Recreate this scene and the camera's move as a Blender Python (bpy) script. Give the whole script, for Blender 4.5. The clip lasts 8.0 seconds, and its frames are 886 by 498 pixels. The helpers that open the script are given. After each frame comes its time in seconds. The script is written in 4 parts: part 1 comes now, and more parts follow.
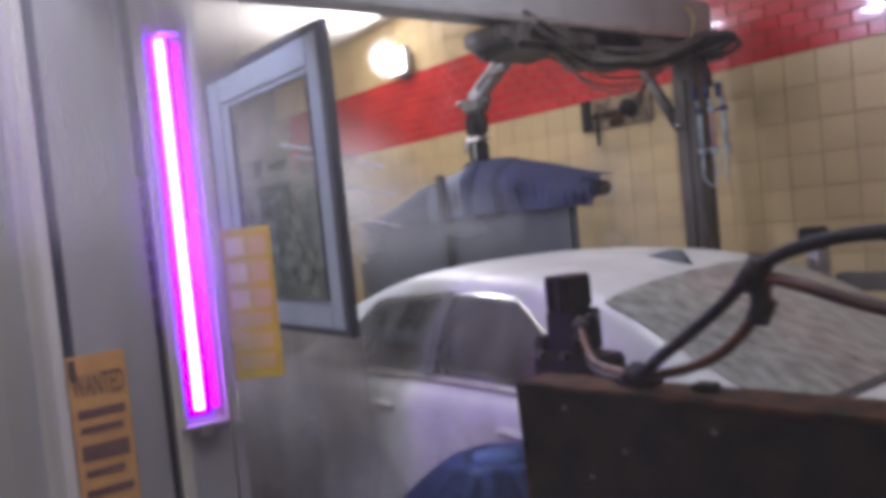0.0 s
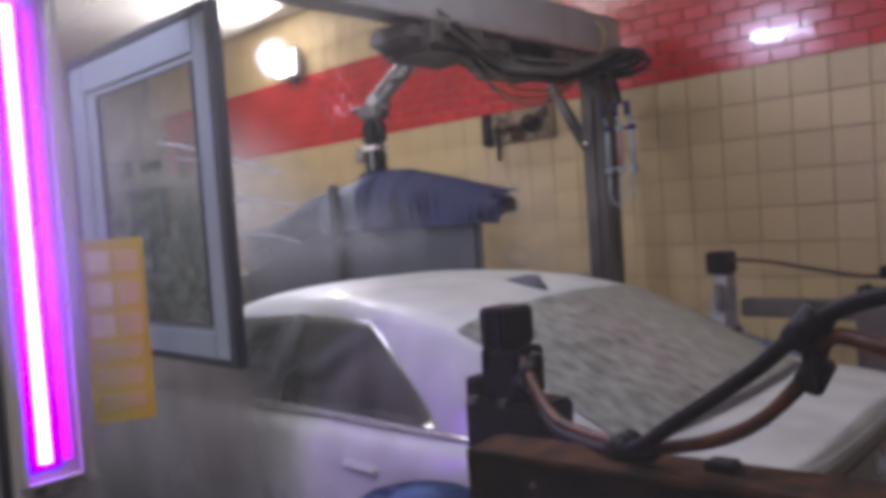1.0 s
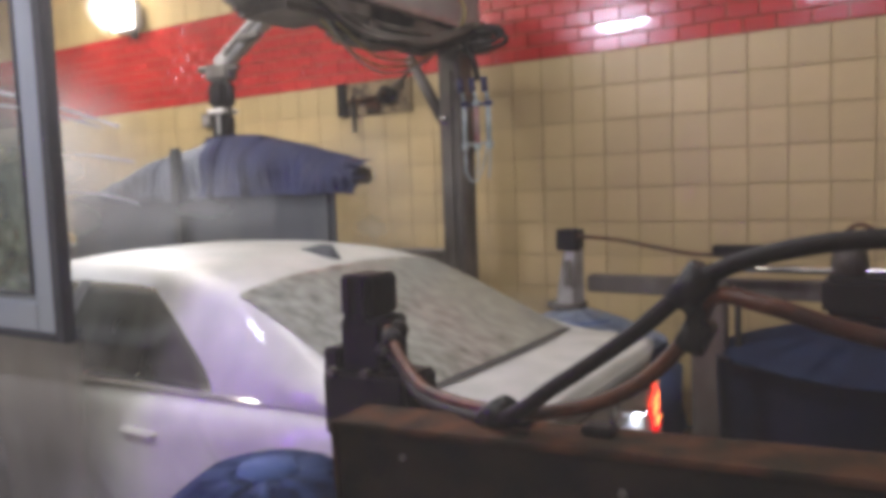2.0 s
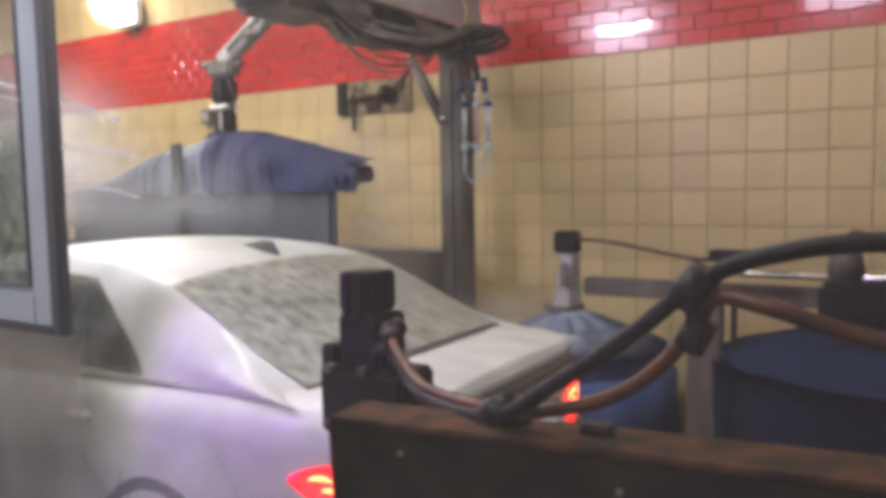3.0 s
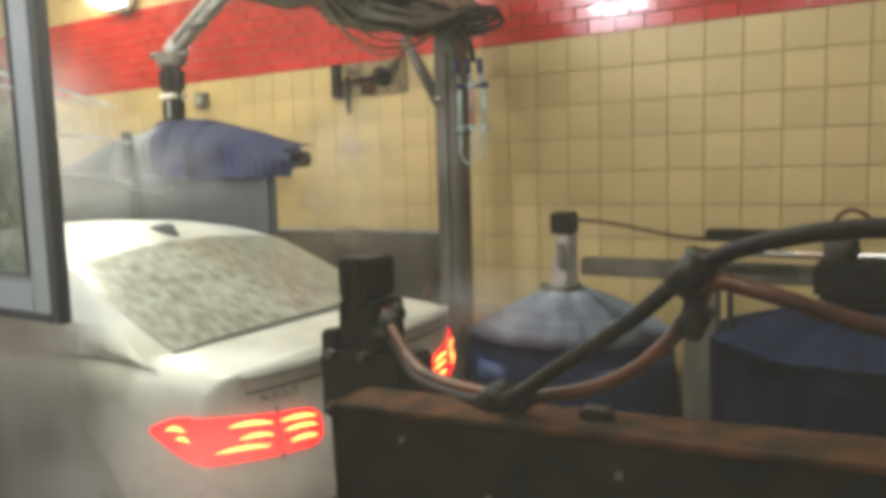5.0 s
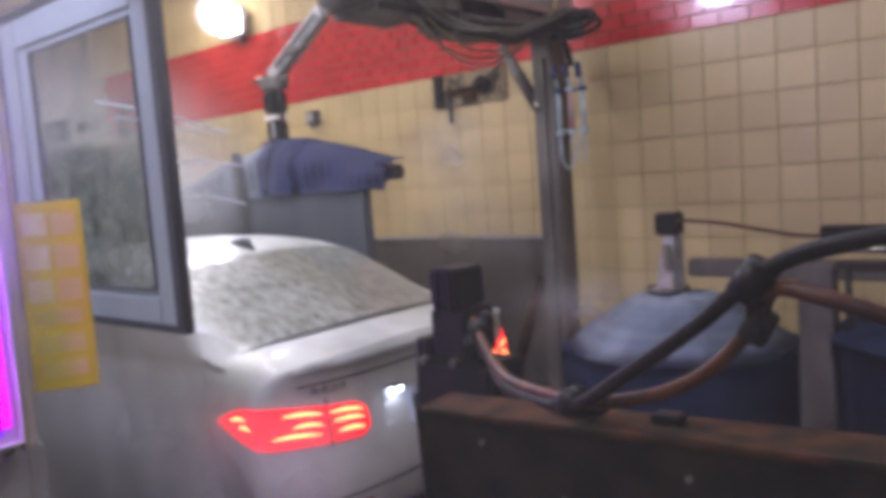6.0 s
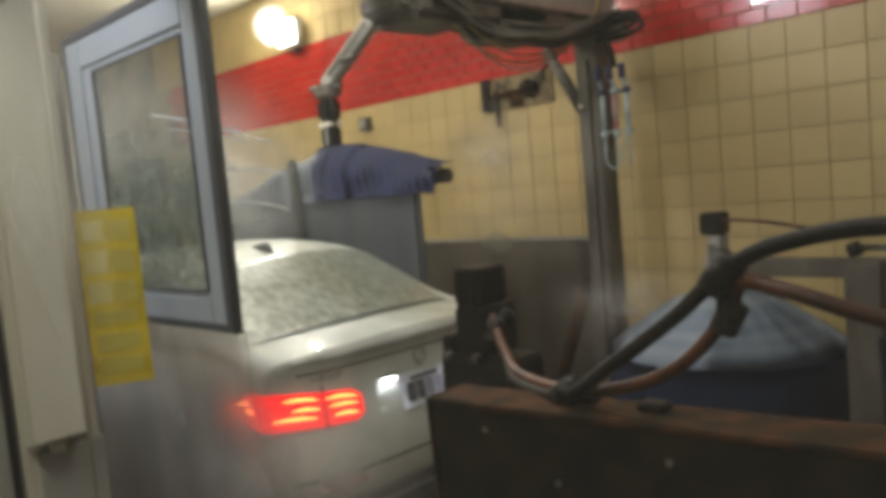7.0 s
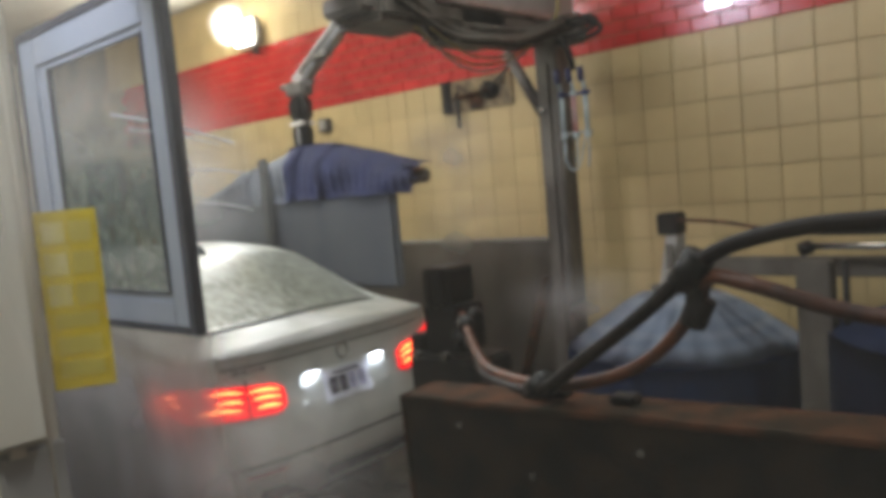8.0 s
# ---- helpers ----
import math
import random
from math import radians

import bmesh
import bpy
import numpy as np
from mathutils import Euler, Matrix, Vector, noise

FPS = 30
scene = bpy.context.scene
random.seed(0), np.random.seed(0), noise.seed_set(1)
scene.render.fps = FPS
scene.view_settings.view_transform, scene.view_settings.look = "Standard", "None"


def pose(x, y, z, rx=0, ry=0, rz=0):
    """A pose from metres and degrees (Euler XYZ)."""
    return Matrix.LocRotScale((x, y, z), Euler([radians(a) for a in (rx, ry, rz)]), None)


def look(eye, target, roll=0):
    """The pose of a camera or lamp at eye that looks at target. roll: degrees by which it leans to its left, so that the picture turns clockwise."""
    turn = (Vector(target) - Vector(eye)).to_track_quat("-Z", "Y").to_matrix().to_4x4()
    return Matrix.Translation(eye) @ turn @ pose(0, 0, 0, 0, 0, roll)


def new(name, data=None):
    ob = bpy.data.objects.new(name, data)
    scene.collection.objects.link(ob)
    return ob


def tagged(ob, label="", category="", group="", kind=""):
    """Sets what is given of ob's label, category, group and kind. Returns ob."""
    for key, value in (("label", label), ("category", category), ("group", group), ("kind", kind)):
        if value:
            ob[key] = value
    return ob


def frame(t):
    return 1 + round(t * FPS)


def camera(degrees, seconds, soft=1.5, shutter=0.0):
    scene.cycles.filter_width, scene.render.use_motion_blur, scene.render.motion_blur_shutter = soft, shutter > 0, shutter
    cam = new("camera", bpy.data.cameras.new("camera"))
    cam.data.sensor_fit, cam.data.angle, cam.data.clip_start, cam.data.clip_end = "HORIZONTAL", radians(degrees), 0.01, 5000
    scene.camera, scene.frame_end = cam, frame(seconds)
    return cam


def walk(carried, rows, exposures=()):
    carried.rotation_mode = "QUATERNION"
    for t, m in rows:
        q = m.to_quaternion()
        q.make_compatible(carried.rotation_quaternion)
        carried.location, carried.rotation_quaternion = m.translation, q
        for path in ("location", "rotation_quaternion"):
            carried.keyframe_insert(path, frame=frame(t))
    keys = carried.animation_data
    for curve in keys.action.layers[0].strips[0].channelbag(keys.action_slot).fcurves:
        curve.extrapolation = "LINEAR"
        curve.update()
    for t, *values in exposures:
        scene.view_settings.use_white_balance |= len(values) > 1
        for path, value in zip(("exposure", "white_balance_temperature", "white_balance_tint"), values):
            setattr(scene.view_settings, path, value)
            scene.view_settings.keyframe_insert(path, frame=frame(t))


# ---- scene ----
cam = camera(60.0, 8.0, soft=5.4, shutter=0.4)
PATH = [
    (0, look((1.640, -0.284, 1.785), (0.055, 0.934, 1.696), -5.7)),
    (0.2, pose(1.485, -0.205, 1.798, 88.25, 5.0, 52.5)),
    (0.5, pose(1.406, -0.141, 1.803, 88.17, 4.24, 49.92)),
    (1, pose(1.249, -0.115, 1.812, 87.58, 3.99, 43.27)),
    (1.5, pose(1.139, -0.071, 1.782, 85.97, 2.30, 34.94)),
    (2, pose(1.149, -0.060, 1.770, 85.39, 2.02, 32.06)),
    (3.5, pose(1.143, -0.085, 1.763, 85.47, 0.63, 31.79)),
    (4, pose(1.143, -0.103, 1.769, 84.87, 0.87, 31.29)),
    (5.5, pose(1.145, -0.065, 1.786, 83.70, 2.80, 32.52)),
    (6, pose(1.239, -0.090, 1.796, 84.71, 4.15, 39.76)),
    (6.5, pose(1.357, -0.086, 1.790, 85.66, 4.87, 45.03)),
    (7, pose(1.386, -0.093, 1.790, 85.29, 5.09, 44.27)),
    (7.5, pose(1.389, -0.099, 1.789, 85.50, 5.55, 42.72)),
    (8, pose(1.378, -0.130, 1.788, 85.15, 5.09, 41.11)),
]
walk(cam, PATH, exposures=[(0, -0.03, 5200, 25), (0.4, -0.2, 5250, 25), (0.5, -0.38, 6700, -3), (0.9, -0.4, 6500, -2), (1.0, -0.25, 5250, 26), (1.4, -0.06, 5450, 22), (1.5, 0.1, 6500, 3), (1.87, 0.22, 6500, 3), (2.0, 0.32, 5700, 17), (3.33, 0.63, 5700, 16), (3.5, 0.67, 6500, 2), (3.83, 0.67, 6500, 2), (4.0, 0.71, 5750, 15), (4.3, 0.71, 5750, 15), (4.4, 0.66, 6500, 3), (5.5, 0.74, 5850, 1), (5.8, 0.38, 6500, 3), (6.0, 0.24, 5250, 25), (6.2, 0.05, 5250, 25), (6.3, -0.04, 6450, 0), (6.5, -0.05, 6400, -1), (7.2, -0.03, 6000, 5), (8.0, 0.14, 5650, 8)])

# ---- light ----
world = bpy.data.worlds.new("world")
scene.world = world
world.use_nodes = True
world.node_tree.nodes["Background"].inputs[0].default_value = (0.9, 0.92, 1, 1)
world.node_tree.nodes["Background"].inputs[1].default_value = 0.02


def area_lamp(name, m, energy, sx, sy, colour):
    d = bpy.data.lights.new(name, "AREA")
    d.shape, d.size, d.size_y, d.energy, d.color = "RECTANGLE", sx, sy, energy, colour
    ob = new(name, d)
    ob.matrix_world = m
    return ob


area_lamp("ceiling_lamp_light", pose(-0.9, 2.3, 4.22), 62, 2.6, 0.3, (1.0, 0.95, 0.84))
area_lamp("pendant_lamp_light", pose(-3.75, 2.65, 3.76), 27, 0.34, 0.22, (1.0, 0.95, 0.84))
# Upward fill added at the pendant to brighten the ceiling.
area_lamp("pendant_lamp_light", pose(-3.75, 2.65, 3.90, 180), 60, 0.34, 0.22, (1.0, 0.95, 0.84))
area_lamp("flood_lamp_light", look((-6.16, 5.12, 3.72), (-7.0, 1.2, 4.2)), 170, 0.3, 0.2, (1.0, 0.95, 0.85))
area_lamp("ceiling_lamp_light", pose(0.9, 3.9, 4.22), 3.5, 0.6, 0.3, (1.0, 0.93, 0.80))
area_lamp("wall_lamp_light", look((-2.40, 0.50, 3.90), (-2.2, 3.2, 1.2)), 62, 0.75, 0.14, (0.98, 0.92, 1.0))
# Unseen fill, added to brighten the pillar, jamb and window film.
area_lamp("corridor_lamp_light", pose(-0.5, -0.8, 4.21), 62, 0.9, 0.25, (1.0, 0.93, 0.76))
area_lamp("wall_lamp_light", look((0.30, 0.50, 3.88), (0.3, 3.4, 2.2)), 6, 0.75, 0.14, (0.98, 0.92, 1.0))


# ---- materials ----
def ramp(nt, fac, c0, c1, p0=0.35, p1=0.65):
    r = nt.nodes.new("ShaderNodeValToRGB")
    r.color_ramp.elements[0].position, r.color_ramp.elements[1].position = p0, p1
    r.color_ramp.elements[0].color, r.color_ramp.elements[1].color = (*c0, 1), (*c1, 1)
    nt.links.new(fac, r.inputs[0])
    return r.outputs[0]


def noise_tex(nt, scale, detail=4.0, stretch=(1, 1, 1), coord="Object"):
    tc = nt.nodes.new("ShaderNodeTexCoord")
    mp = nt.nodes.new("ShaderNodeMapping")
    mp.inputs["Scale"].default_value = stretch
    n = nt.nodes.new("ShaderNodeTexNoise")
    n.inputs["Scale"].default_value, n.inputs["Detail"].default_value = scale, detail
    nt.links.new(tc.outputs[coord], mp.inputs[0])
    nt.links.new(mp.outputs[0], n.inputs["Vector"])
    return n.outputs[0]


def mat(name, c, c2=None, rough=0.5, metal=0.0, scale=6.0, stretch=(1, 1, 1), bump=0.1, spread=(0.35, 0.65), fine=60.0, coat=0.0, vary=0.0):
    """A surface with two scales of variation: blotches between two colours and a fine relief."""
    m = bpy.data.materials.new(name)
    m.use_nodes = True
    nt = m.node_tree
    p = nt.nodes["Principled BSDF"]
    p.inputs["Roughness"].default_value, p.inputs["Metallic"].default_value = rough, metal
    p.inputs["Coat Weight"].default_value = coat
    big = noise_tex(nt, scale, 5, stretch)
    col = ramp(nt, big, c, c2 or tuple(v * 0.75 for v in c), *spread)
    if vary:
        info = nt.nodes.new("ShaderNodeObjectInfo")
        geo = nt.nodes.new("ShaderNodeNewGeometry")
        add = nt.nodes.new("ShaderNodeMath")
        add.operation = "ADD"
        nt.links.new(info.outputs["Random"], add.inputs[0])
        nt.links.new(geo.outputs["Random Per Island"], add.inputs[1])
        fr = nt.nodes.new("ShaderNodeMath")
        fr.operation = "FRACT"
        nt.links.new(add.outputs[0], fr.inputs[0])
        mr = nt.nodes.new("ShaderNodeMapRange")
        mr.inputs["To Min"].default_value, mr.inputs["To Max"].default_value = 1 - vary, 1 + vary * 0.5
        nt.links.new(fr.outputs[0], mr.inputs["Value"])
        hs = nt.nodes.new("ShaderNodeHueSaturation")
        nt.links.new(mr.outputs[0], hs.inputs["Value"])
        nt.links.new(col, hs.inputs["Color"])
        col = hs.outputs[0]
    nt.links.new(col, p.inputs["Base Color"])
    f = noise_tex(nt, fine, 3, stretch)
    b = nt.nodes.new("ShaderNodeBump")
    b.inputs["Strength"].default_value, b.inputs["Distance"].default_value = bump, 0.01
    nt.links.new(f, b.inputs["Height"])
    nt.links.new(b.outputs[0], p.inputs["Normal"])
    rr = nt.nodes.new("ShaderNodeMapRange")
    rr.inputs["To Min"].default_value, rr.inputs["To Max"].default_value = max(rough - 0.1, 0.02), min(rough + 0.15, 1)
    nt.links.new(big, rr.inputs["Value"])
    nt.links.new(rr.outputs[0], p.inputs["Roughness"])
    return m


def glow(name, c, strength):
    m = bpy.data.materials.new(name)
    m.use_nodes = True
    p = m.node_tree.nodes["Principled BSDF"]
    p.inputs["Base Color"].default_value = (*c, 1)
    p.inputs["Emission Color"].default_value = (*c, 1)
    p.inputs["Emission Strength"].default_value = strength
    p.inputs["Roughness"].default_value = 0.2
    return m


def sheer(name, c, c2, low, high, scale=3.0, stretch=(1, 1, 1), round_edge=False, fade=None, fade_axis=0, gloss=0.0, spread=(0.3, 0.7), fade2=None, fade2_axis=2):
    """A see-through layer: cloudy film, mist or dirty plastic. low, high: how much of it covers."""
    m = bpy.data.materials.new(name)
    m.use_nodes = True
    nt = m.node_tree
    nt.nodes.remove(nt.nodes["Principled BSDF"])
    out = nt.nodes["Material Output"]
    n = noise_tex(nt, scale, 5, stretch)
    d = nt.nodes.new("ShaderNodeBsdfDiffuse")
    tl = nt.nodes.new("ShaderNodeBsdfTranslucent")
    for s in (d, tl):
        nt.links.new(ramp(nt, n, c, c2), s.inputs["Color"])
    half = nt.nodes.new("ShaderNodeMixShader")
    nt.links.new(d.outputs[0], half.inputs[1])
    nt.links.new(tl.outputs[0], half.inputs[2])
    mr = nt.nodes.new("ShaderNodeMapRange")
    mr.inputs["From Min"].default_value, mr.inputs["From Max"].default_value = spread
    mr.inputs["To Min"].default_value, mr.inputs["To Max"].default_value = low, high
    nt.links.new(n, mr.inputs["Value"])
    fac = mr.outputs[0]
    tc = nt.nodes.new("ShaderNodeTexCoord")
    if round_edge:
        g = nt.nodes.new("ShaderNodeTexGradient")
        g.gradient_type = "QUADRATIC_SPHERE"
        nt.links.new(tc.outputs["Object"], g.inputs[0])
        mul = nt.nodes.new("ShaderNodeMath")
        mul.operation = "MULTIPLY"
        nt.links.new(fac, mul.inputs[0])
        nt.links.new(g.outputs[0], mul.inputs[1])
        fac = mul.outputs[0]
    for span, axis in ((fade, fade_axis), (fade2, fade2_axis)):
        if not span:
            continue
        sx = nt.nodes.new("ShaderNodeSeparateXYZ")
        nt.links.new(tc.outputs["Object"], sx.inputs[0])
        fr = nt.nodes.new("ShaderNodeMapRange")
        fr.interpolation_type = "SMOOTHSTEP"
        fr.inputs["From Min"].default_value, fr.inputs["From Max"].default_value = min(span), max(span)
        fr.inputs["To Min"].default_value, fr.inputs["To Max"].default_value = (1, 0) if span[0] < span[1] else (0, 1)
        nt.links.new(sx.outputs[axis], fr.inputs["Value"])
        mul = nt.nodes.new("ShaderNodeMath")
        mul.operation = "MULTIPLY"
        nt.links.new(fac, mul.inputs[0])
        nt.links.new(fr.outputs[0], mul.inputs[1])
        fac = mul.outputs[0]
    tr = nt.nodes.new("ShaderNodeBsdfTransparent")
    mix = nt.nodes.new("ShaderNodeMixShader")
    nt.links.new(fac, mix.inputs[0])
    nt.links.new(tr.outputs[0], mix.inputs[1])
    nt.links.new(half.outputs[0], mix.inputs[2])
    last = mix
    if gloss:
        gl = nt.nodes.new("ShaderNodeBsdfGlossy")
        gl.inputs["Roughness"].default_value = 0.03
        last = nt.nodes.new("ShaderNodeMixShader")
        last.inputs[0].default_value = gloss
        nt.links.new(mix.outputs[0], last.inputs[1])
        nt.links.new(gl.outputs[0], last.inputs[2])
    nt.links.new(last.outputs[0], out.inputs["Surface"])
    return m


M_CREAM = mat("cream_tile", (0.63, 0.485, 0.23), (0.56, 0.425, 0.20), rough=0.42, scale=2.0, bump=0.02, vary=0.09, coat=0.04)
M_RED = mat("red_tile", (0.60, 0.036, 0.026), (0.48, 0.027, 0.020), rough=0.16, scale=2.5, bump=0.02, vary=0.12, coat=0.4)
M_GROUT = mat("grout", (0.20, 0.155, 0.08), (0.42, 0.33, 0.17), rough=0.85, scale=1.6, bump=0.3)
M_UPPER = mat("pale_paint", (0.54, 0.46, 0.29), (0.46, 0.39, 0.25), rough=0.5, scale=2, bump=0.05)
M_WHITE = mat("white_paint", (0.77, 0.74, 0.66), (0.60, 0.56, 0.46), rough=0.45, scale=2.2, stretch=(1, 1, 0.25), bump=0.06)
M_GREY = mat("grey_paint", (0.44, 0.43, 0.41), (0.35, 0.34, 0.32), rough=0.5, scale=2.5, stretch=(1, 1, 0.3), bump=0.06)
M_FLOOR = mat("wet_concrete", (0.055, 0.05, 0.045), (0.10, 0.09, 0.08), rough=0.22, scale=2.5, bump=0.15, fine=25)
M_CEIL = mat("ceiling_paint", (0.80, 0.74, 0.58), (0.70, 0.64, 0.50), rough=0.6, scale=1.5)
M_CORR = mat("corridor_paint", (0.30, 0.28, 0.25), (0.25, 0.23, 0.2), rough=0.7, scale=1.5)
M_STEEL = mat("dirty_steel", (0.165, 0.15, 0.125), (0.07, 0.06, 0.047), rough=0.6, metal=0.15, scale=5, stretch=(1, 1, 0.4), bump=0.2)
M_GALV = mat("galvanised_steel", (0.52, 0.51, 0.48), (0.36, 0.35, 0.32), rough=0.4, metal=0.45, scale=7, bump=0.1)
M_RUST = mat("rusty_steel", (0.085, 0.034, 0.014), (0.018, 0.015, 0.008), rough=0.78, metal=0.1, scale=14, bump=0.5, fine=45)
M_CORRODED = mat("corroded_plate", (0.30, 0.22, 0.11), (0.07, 0.05, 0.03), rough=0.7, scale=11, bump=0.4, spread=(0.42, 0.62))
# Boom sides and brackets: grimy brown taken near black for their shade.
M_BEAMFACE = mat("grimy_shaded_brown", (0.005, 0.0045, 0.003), (0.020, 0.0135, 0.007), rough=0.85, scale=13, bump=0.5, spread=(0.4, 0.62), fine=35)
M_BLACK = mat("black_plastic", (0.010, 0.010, 0.009), (0.022, 0.019, 0.016), rough=0.42, scale=8, bump=0.15)
M_RUBBER = mat("black_rubber", (0.005, 0.004, 0.003), (0.014, 0.009, 0.006), rough=0.5, scale=10, bump=0.2)
M_BROWNHOSE = mat("brown_rubber", (0.12, 0.034, 0.008), (0.035, 0.013, 0.007), rough=0.4, scale=14, bump=0.2)
M_NAVY = mat("navy_cloth", (0.007, 0.010, 0.042), (0.013, 0.018, 0.066), rough=0.8, scale=6, stretch=(1, 1, 0.3), bump=0.4, vary=0.2)
M_WETGREY = mat("wet_grey_cloth", (0.085, 0.09, 0.095), (0.07, 0.075, 0.085), rough=0.7, scale=5, stretch=(1, 1, 0.2), bump=0.2, vary=0.07)
# The brush's navy cloth with haze mixed into its colour.
M_HAZEBLUE = mat("hazed_blue_cloth", (0.085, 0.095, 0.12), (0.11, 0.12, 0.14), rough=0.7, scale=5, stretch=(1, 1, 0.2), bump=0.2, vary=0.1)
M_CAR = mat("soapy_white_paint", (0.56, 0.565, 0.51), (0.44, 0.445, 0.395), rough=0.45, scale=4.5, bump=0.05, coat=0.2)
M_FOAM = mat("soapy_rear_glass", (0.16, 0.17, 0.14), (0.40, 0.41, 0.35), rough=0.3, scale=19, stretch=(0.6, 1.35, 1), bump=0.25, spread=(0.36, 0.72), coat=0.5)
M_GLASS = mat("dark_car_glass", (0.035, 0.035, 0.03), (0.12, 0.12, 0.10), rough=0.12, scale=5, stretch=(1, 1, 0.3), bump=0.05, coat=0.5, spread=(0.4, 0.75))
M_CHROME = mat("chrome", (0.75, 0.75, 0.75), (0.6, 0.6, 0.6), rough=0.12, metal=1.0, bump=0.01)
M_TYRE = mat("tyre_rubber", (0.02, 0.02, 0.02), (0.035, 0.033, 0.03), rough=0.6, bump=0.3)
M_SEAM = mat("dark_seam", (0.06, 0.06, 0.055), rough=0.6)
M_PLATE = mat("number_plate", (0.55, 0.56, 0.60), (0.48, 0.48, 0.52), rough=0.35)
M_INK = mat("dark_ink", (0.28, 0.27, 0.36), rough=0.6)
M_LENS = glow("red_lamp_lens", (1.0, 0.012, 0.015), 1.0)
M_LED = glow("lit_lamp_bar", (1.0, 0.30, 0.06), 4.5)
M_PLATELAMP = glow("lit_plate_lamp", (0.95, 0.97, 1.0), 38.0)
M_REFLEX = mat("red_reflector", (0.25, 0.02, 0.02), rough=0.25)
M_FLOOD = glow("lit_flood_glass", (1.0, 0.95, 0.82), 16.0)
M_TUBE = glow("lit_violet_tube", (0.46, 0.085, 1.0), 34.0)
# Added glow plates: violet for the tube's halo, pink for its reflection.
M_HALO = glow("violet_halo", (0.26, 0.006, 1.0), 1.6)
M_PINK = glow("pink_reflection", (0.72, 0.02, 0.80), 1.2)
M_ALU = mat("brushed_aluminium", (0.40, 0.44, 0.48), (0.33, 0.37, 0.41), rough=0.4, metal=0.25, scale=3, stretch=(1, 1, 0.2), bump=0.04)
M_DKSEAL = mat("dark_seal", (0.055, 0.058, 0.07), rough=0.5)
M_YELLOW = sheer("yellow_plastic", (0.80, 0.66, 0.03), (0.66, 0.53, 0.03), 0.55, 0.80, scale=4)
M_ORANGE = mat("orange_card", (0.75, 0.42, 0.12), (0.62, 0.33, 0.10), rough=0.5)
M_PAPER = mat("white_paper", (0.76, 0.69, 0.32), (0.68, 0.60, 0.20), rough=0.6, scale=20)
M_SIGNINK = mat("grey_print", (0.60, 0.52, 0.10), (0.52, 0.44, 0.08), rough=0.6)
M_NOTICEINK = mat("brown_print", (0.13, 0.07, 0.06), (0.20, 0.11, 0.08), rough=0.6)
M_PANE = sheer("dirty_green_glass", (0.028, 0.045, 0.034), (0.17, 0.20, 0.16), 0.72, 0.97, scale=11, fade=(1.85, 2.35), fade_axis=2, gloss=0.05)
M_SPLASH = sheer("wet_brown_plastic", (0.34, 0.315, 0.29), (0.44, 0.41, 0.38), 0.80, 0.94, scale=2.5, stretch=(1, 1, 0.4), fade=(-1.80, -1.34), gloss=0.03)
M_WINDOW = sheer("dirty_window_glass", (0.75, 0.74, 0.72), (0.6, 0.6, 0.58), 0.035, 0.115, scale=1.8, stretch=(1, 1, 0.5), gloss=0.035)
# Pale veil laid on the upper glass in place of its reflections.
M_VEIL = sheer("reflection_veil", (0.92, 0.92, 0.90), (0.84, 0.84, 0.82), 0.16, 0.38, scale=2.2, stretch=(1.6, 1, 0.5), fade=(0.62, 1.08), fade2=(1.93, 1.72))
M_MIST = sheer("water_mist", (0.90, 0.90, 0.88), (0.8, 0.8, 0.8), 0.22, 0.60, scale=1.7, round_edge=True)
M_CLEAR = mat("cloudy_pale_plastic", (0.50, 0.60, 0.62), (0.34, 0.42, 0.46), rough=0.2, scale=12)
M_ROSE = mat("rose_plastic", (0.55, 0.22, 0.22), (0.45, 0.30, 0.30), rough=0.3, scale=12)
M_KNOB = mat("navy_plastic", (0.04, 0.05, 0.16), rough=0.35)
M_CABLE = mat("yellow_cable", (0.42, 0.34, 0.12), (0.28, 0.22, 0.08), rough=0.5, scale=12)

M_JET = sheer("white_spray", (0.85, 0.85, 0.85), (0.7, 0.7, 0.7), 0.25, 0.75, scale=9)
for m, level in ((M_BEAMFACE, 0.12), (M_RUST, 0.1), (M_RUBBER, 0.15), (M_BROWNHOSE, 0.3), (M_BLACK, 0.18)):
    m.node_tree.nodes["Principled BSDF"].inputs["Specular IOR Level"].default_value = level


# ---- builders ----
def place(name, bm, material, parent=None, smooth=False):
    me = bpy.data.meshes.new(name)
    bmesh.ops.recalc_face_normals(bm, faces=bm.faces)
    bm.to_mesh(me)
    bm.free()
    if smooth:
        for p in me.polygons:
            p.use_smooth = True
    me.materials.append(material)
    ob = new(name, me)
    ob.parent = parent
    return ob


def part(name, bm, material, parent, label="", smooth=False):
    return tagged(place(name, bm, material, parent, smooth), label)


def thing(name, label, category, group="", kind="", at=(0, 0, 0)):
    ob = new(name)
    ob.empty_display_size = 0.05
    ob.location = at
    return tagged(ob, label, category, group, kind)


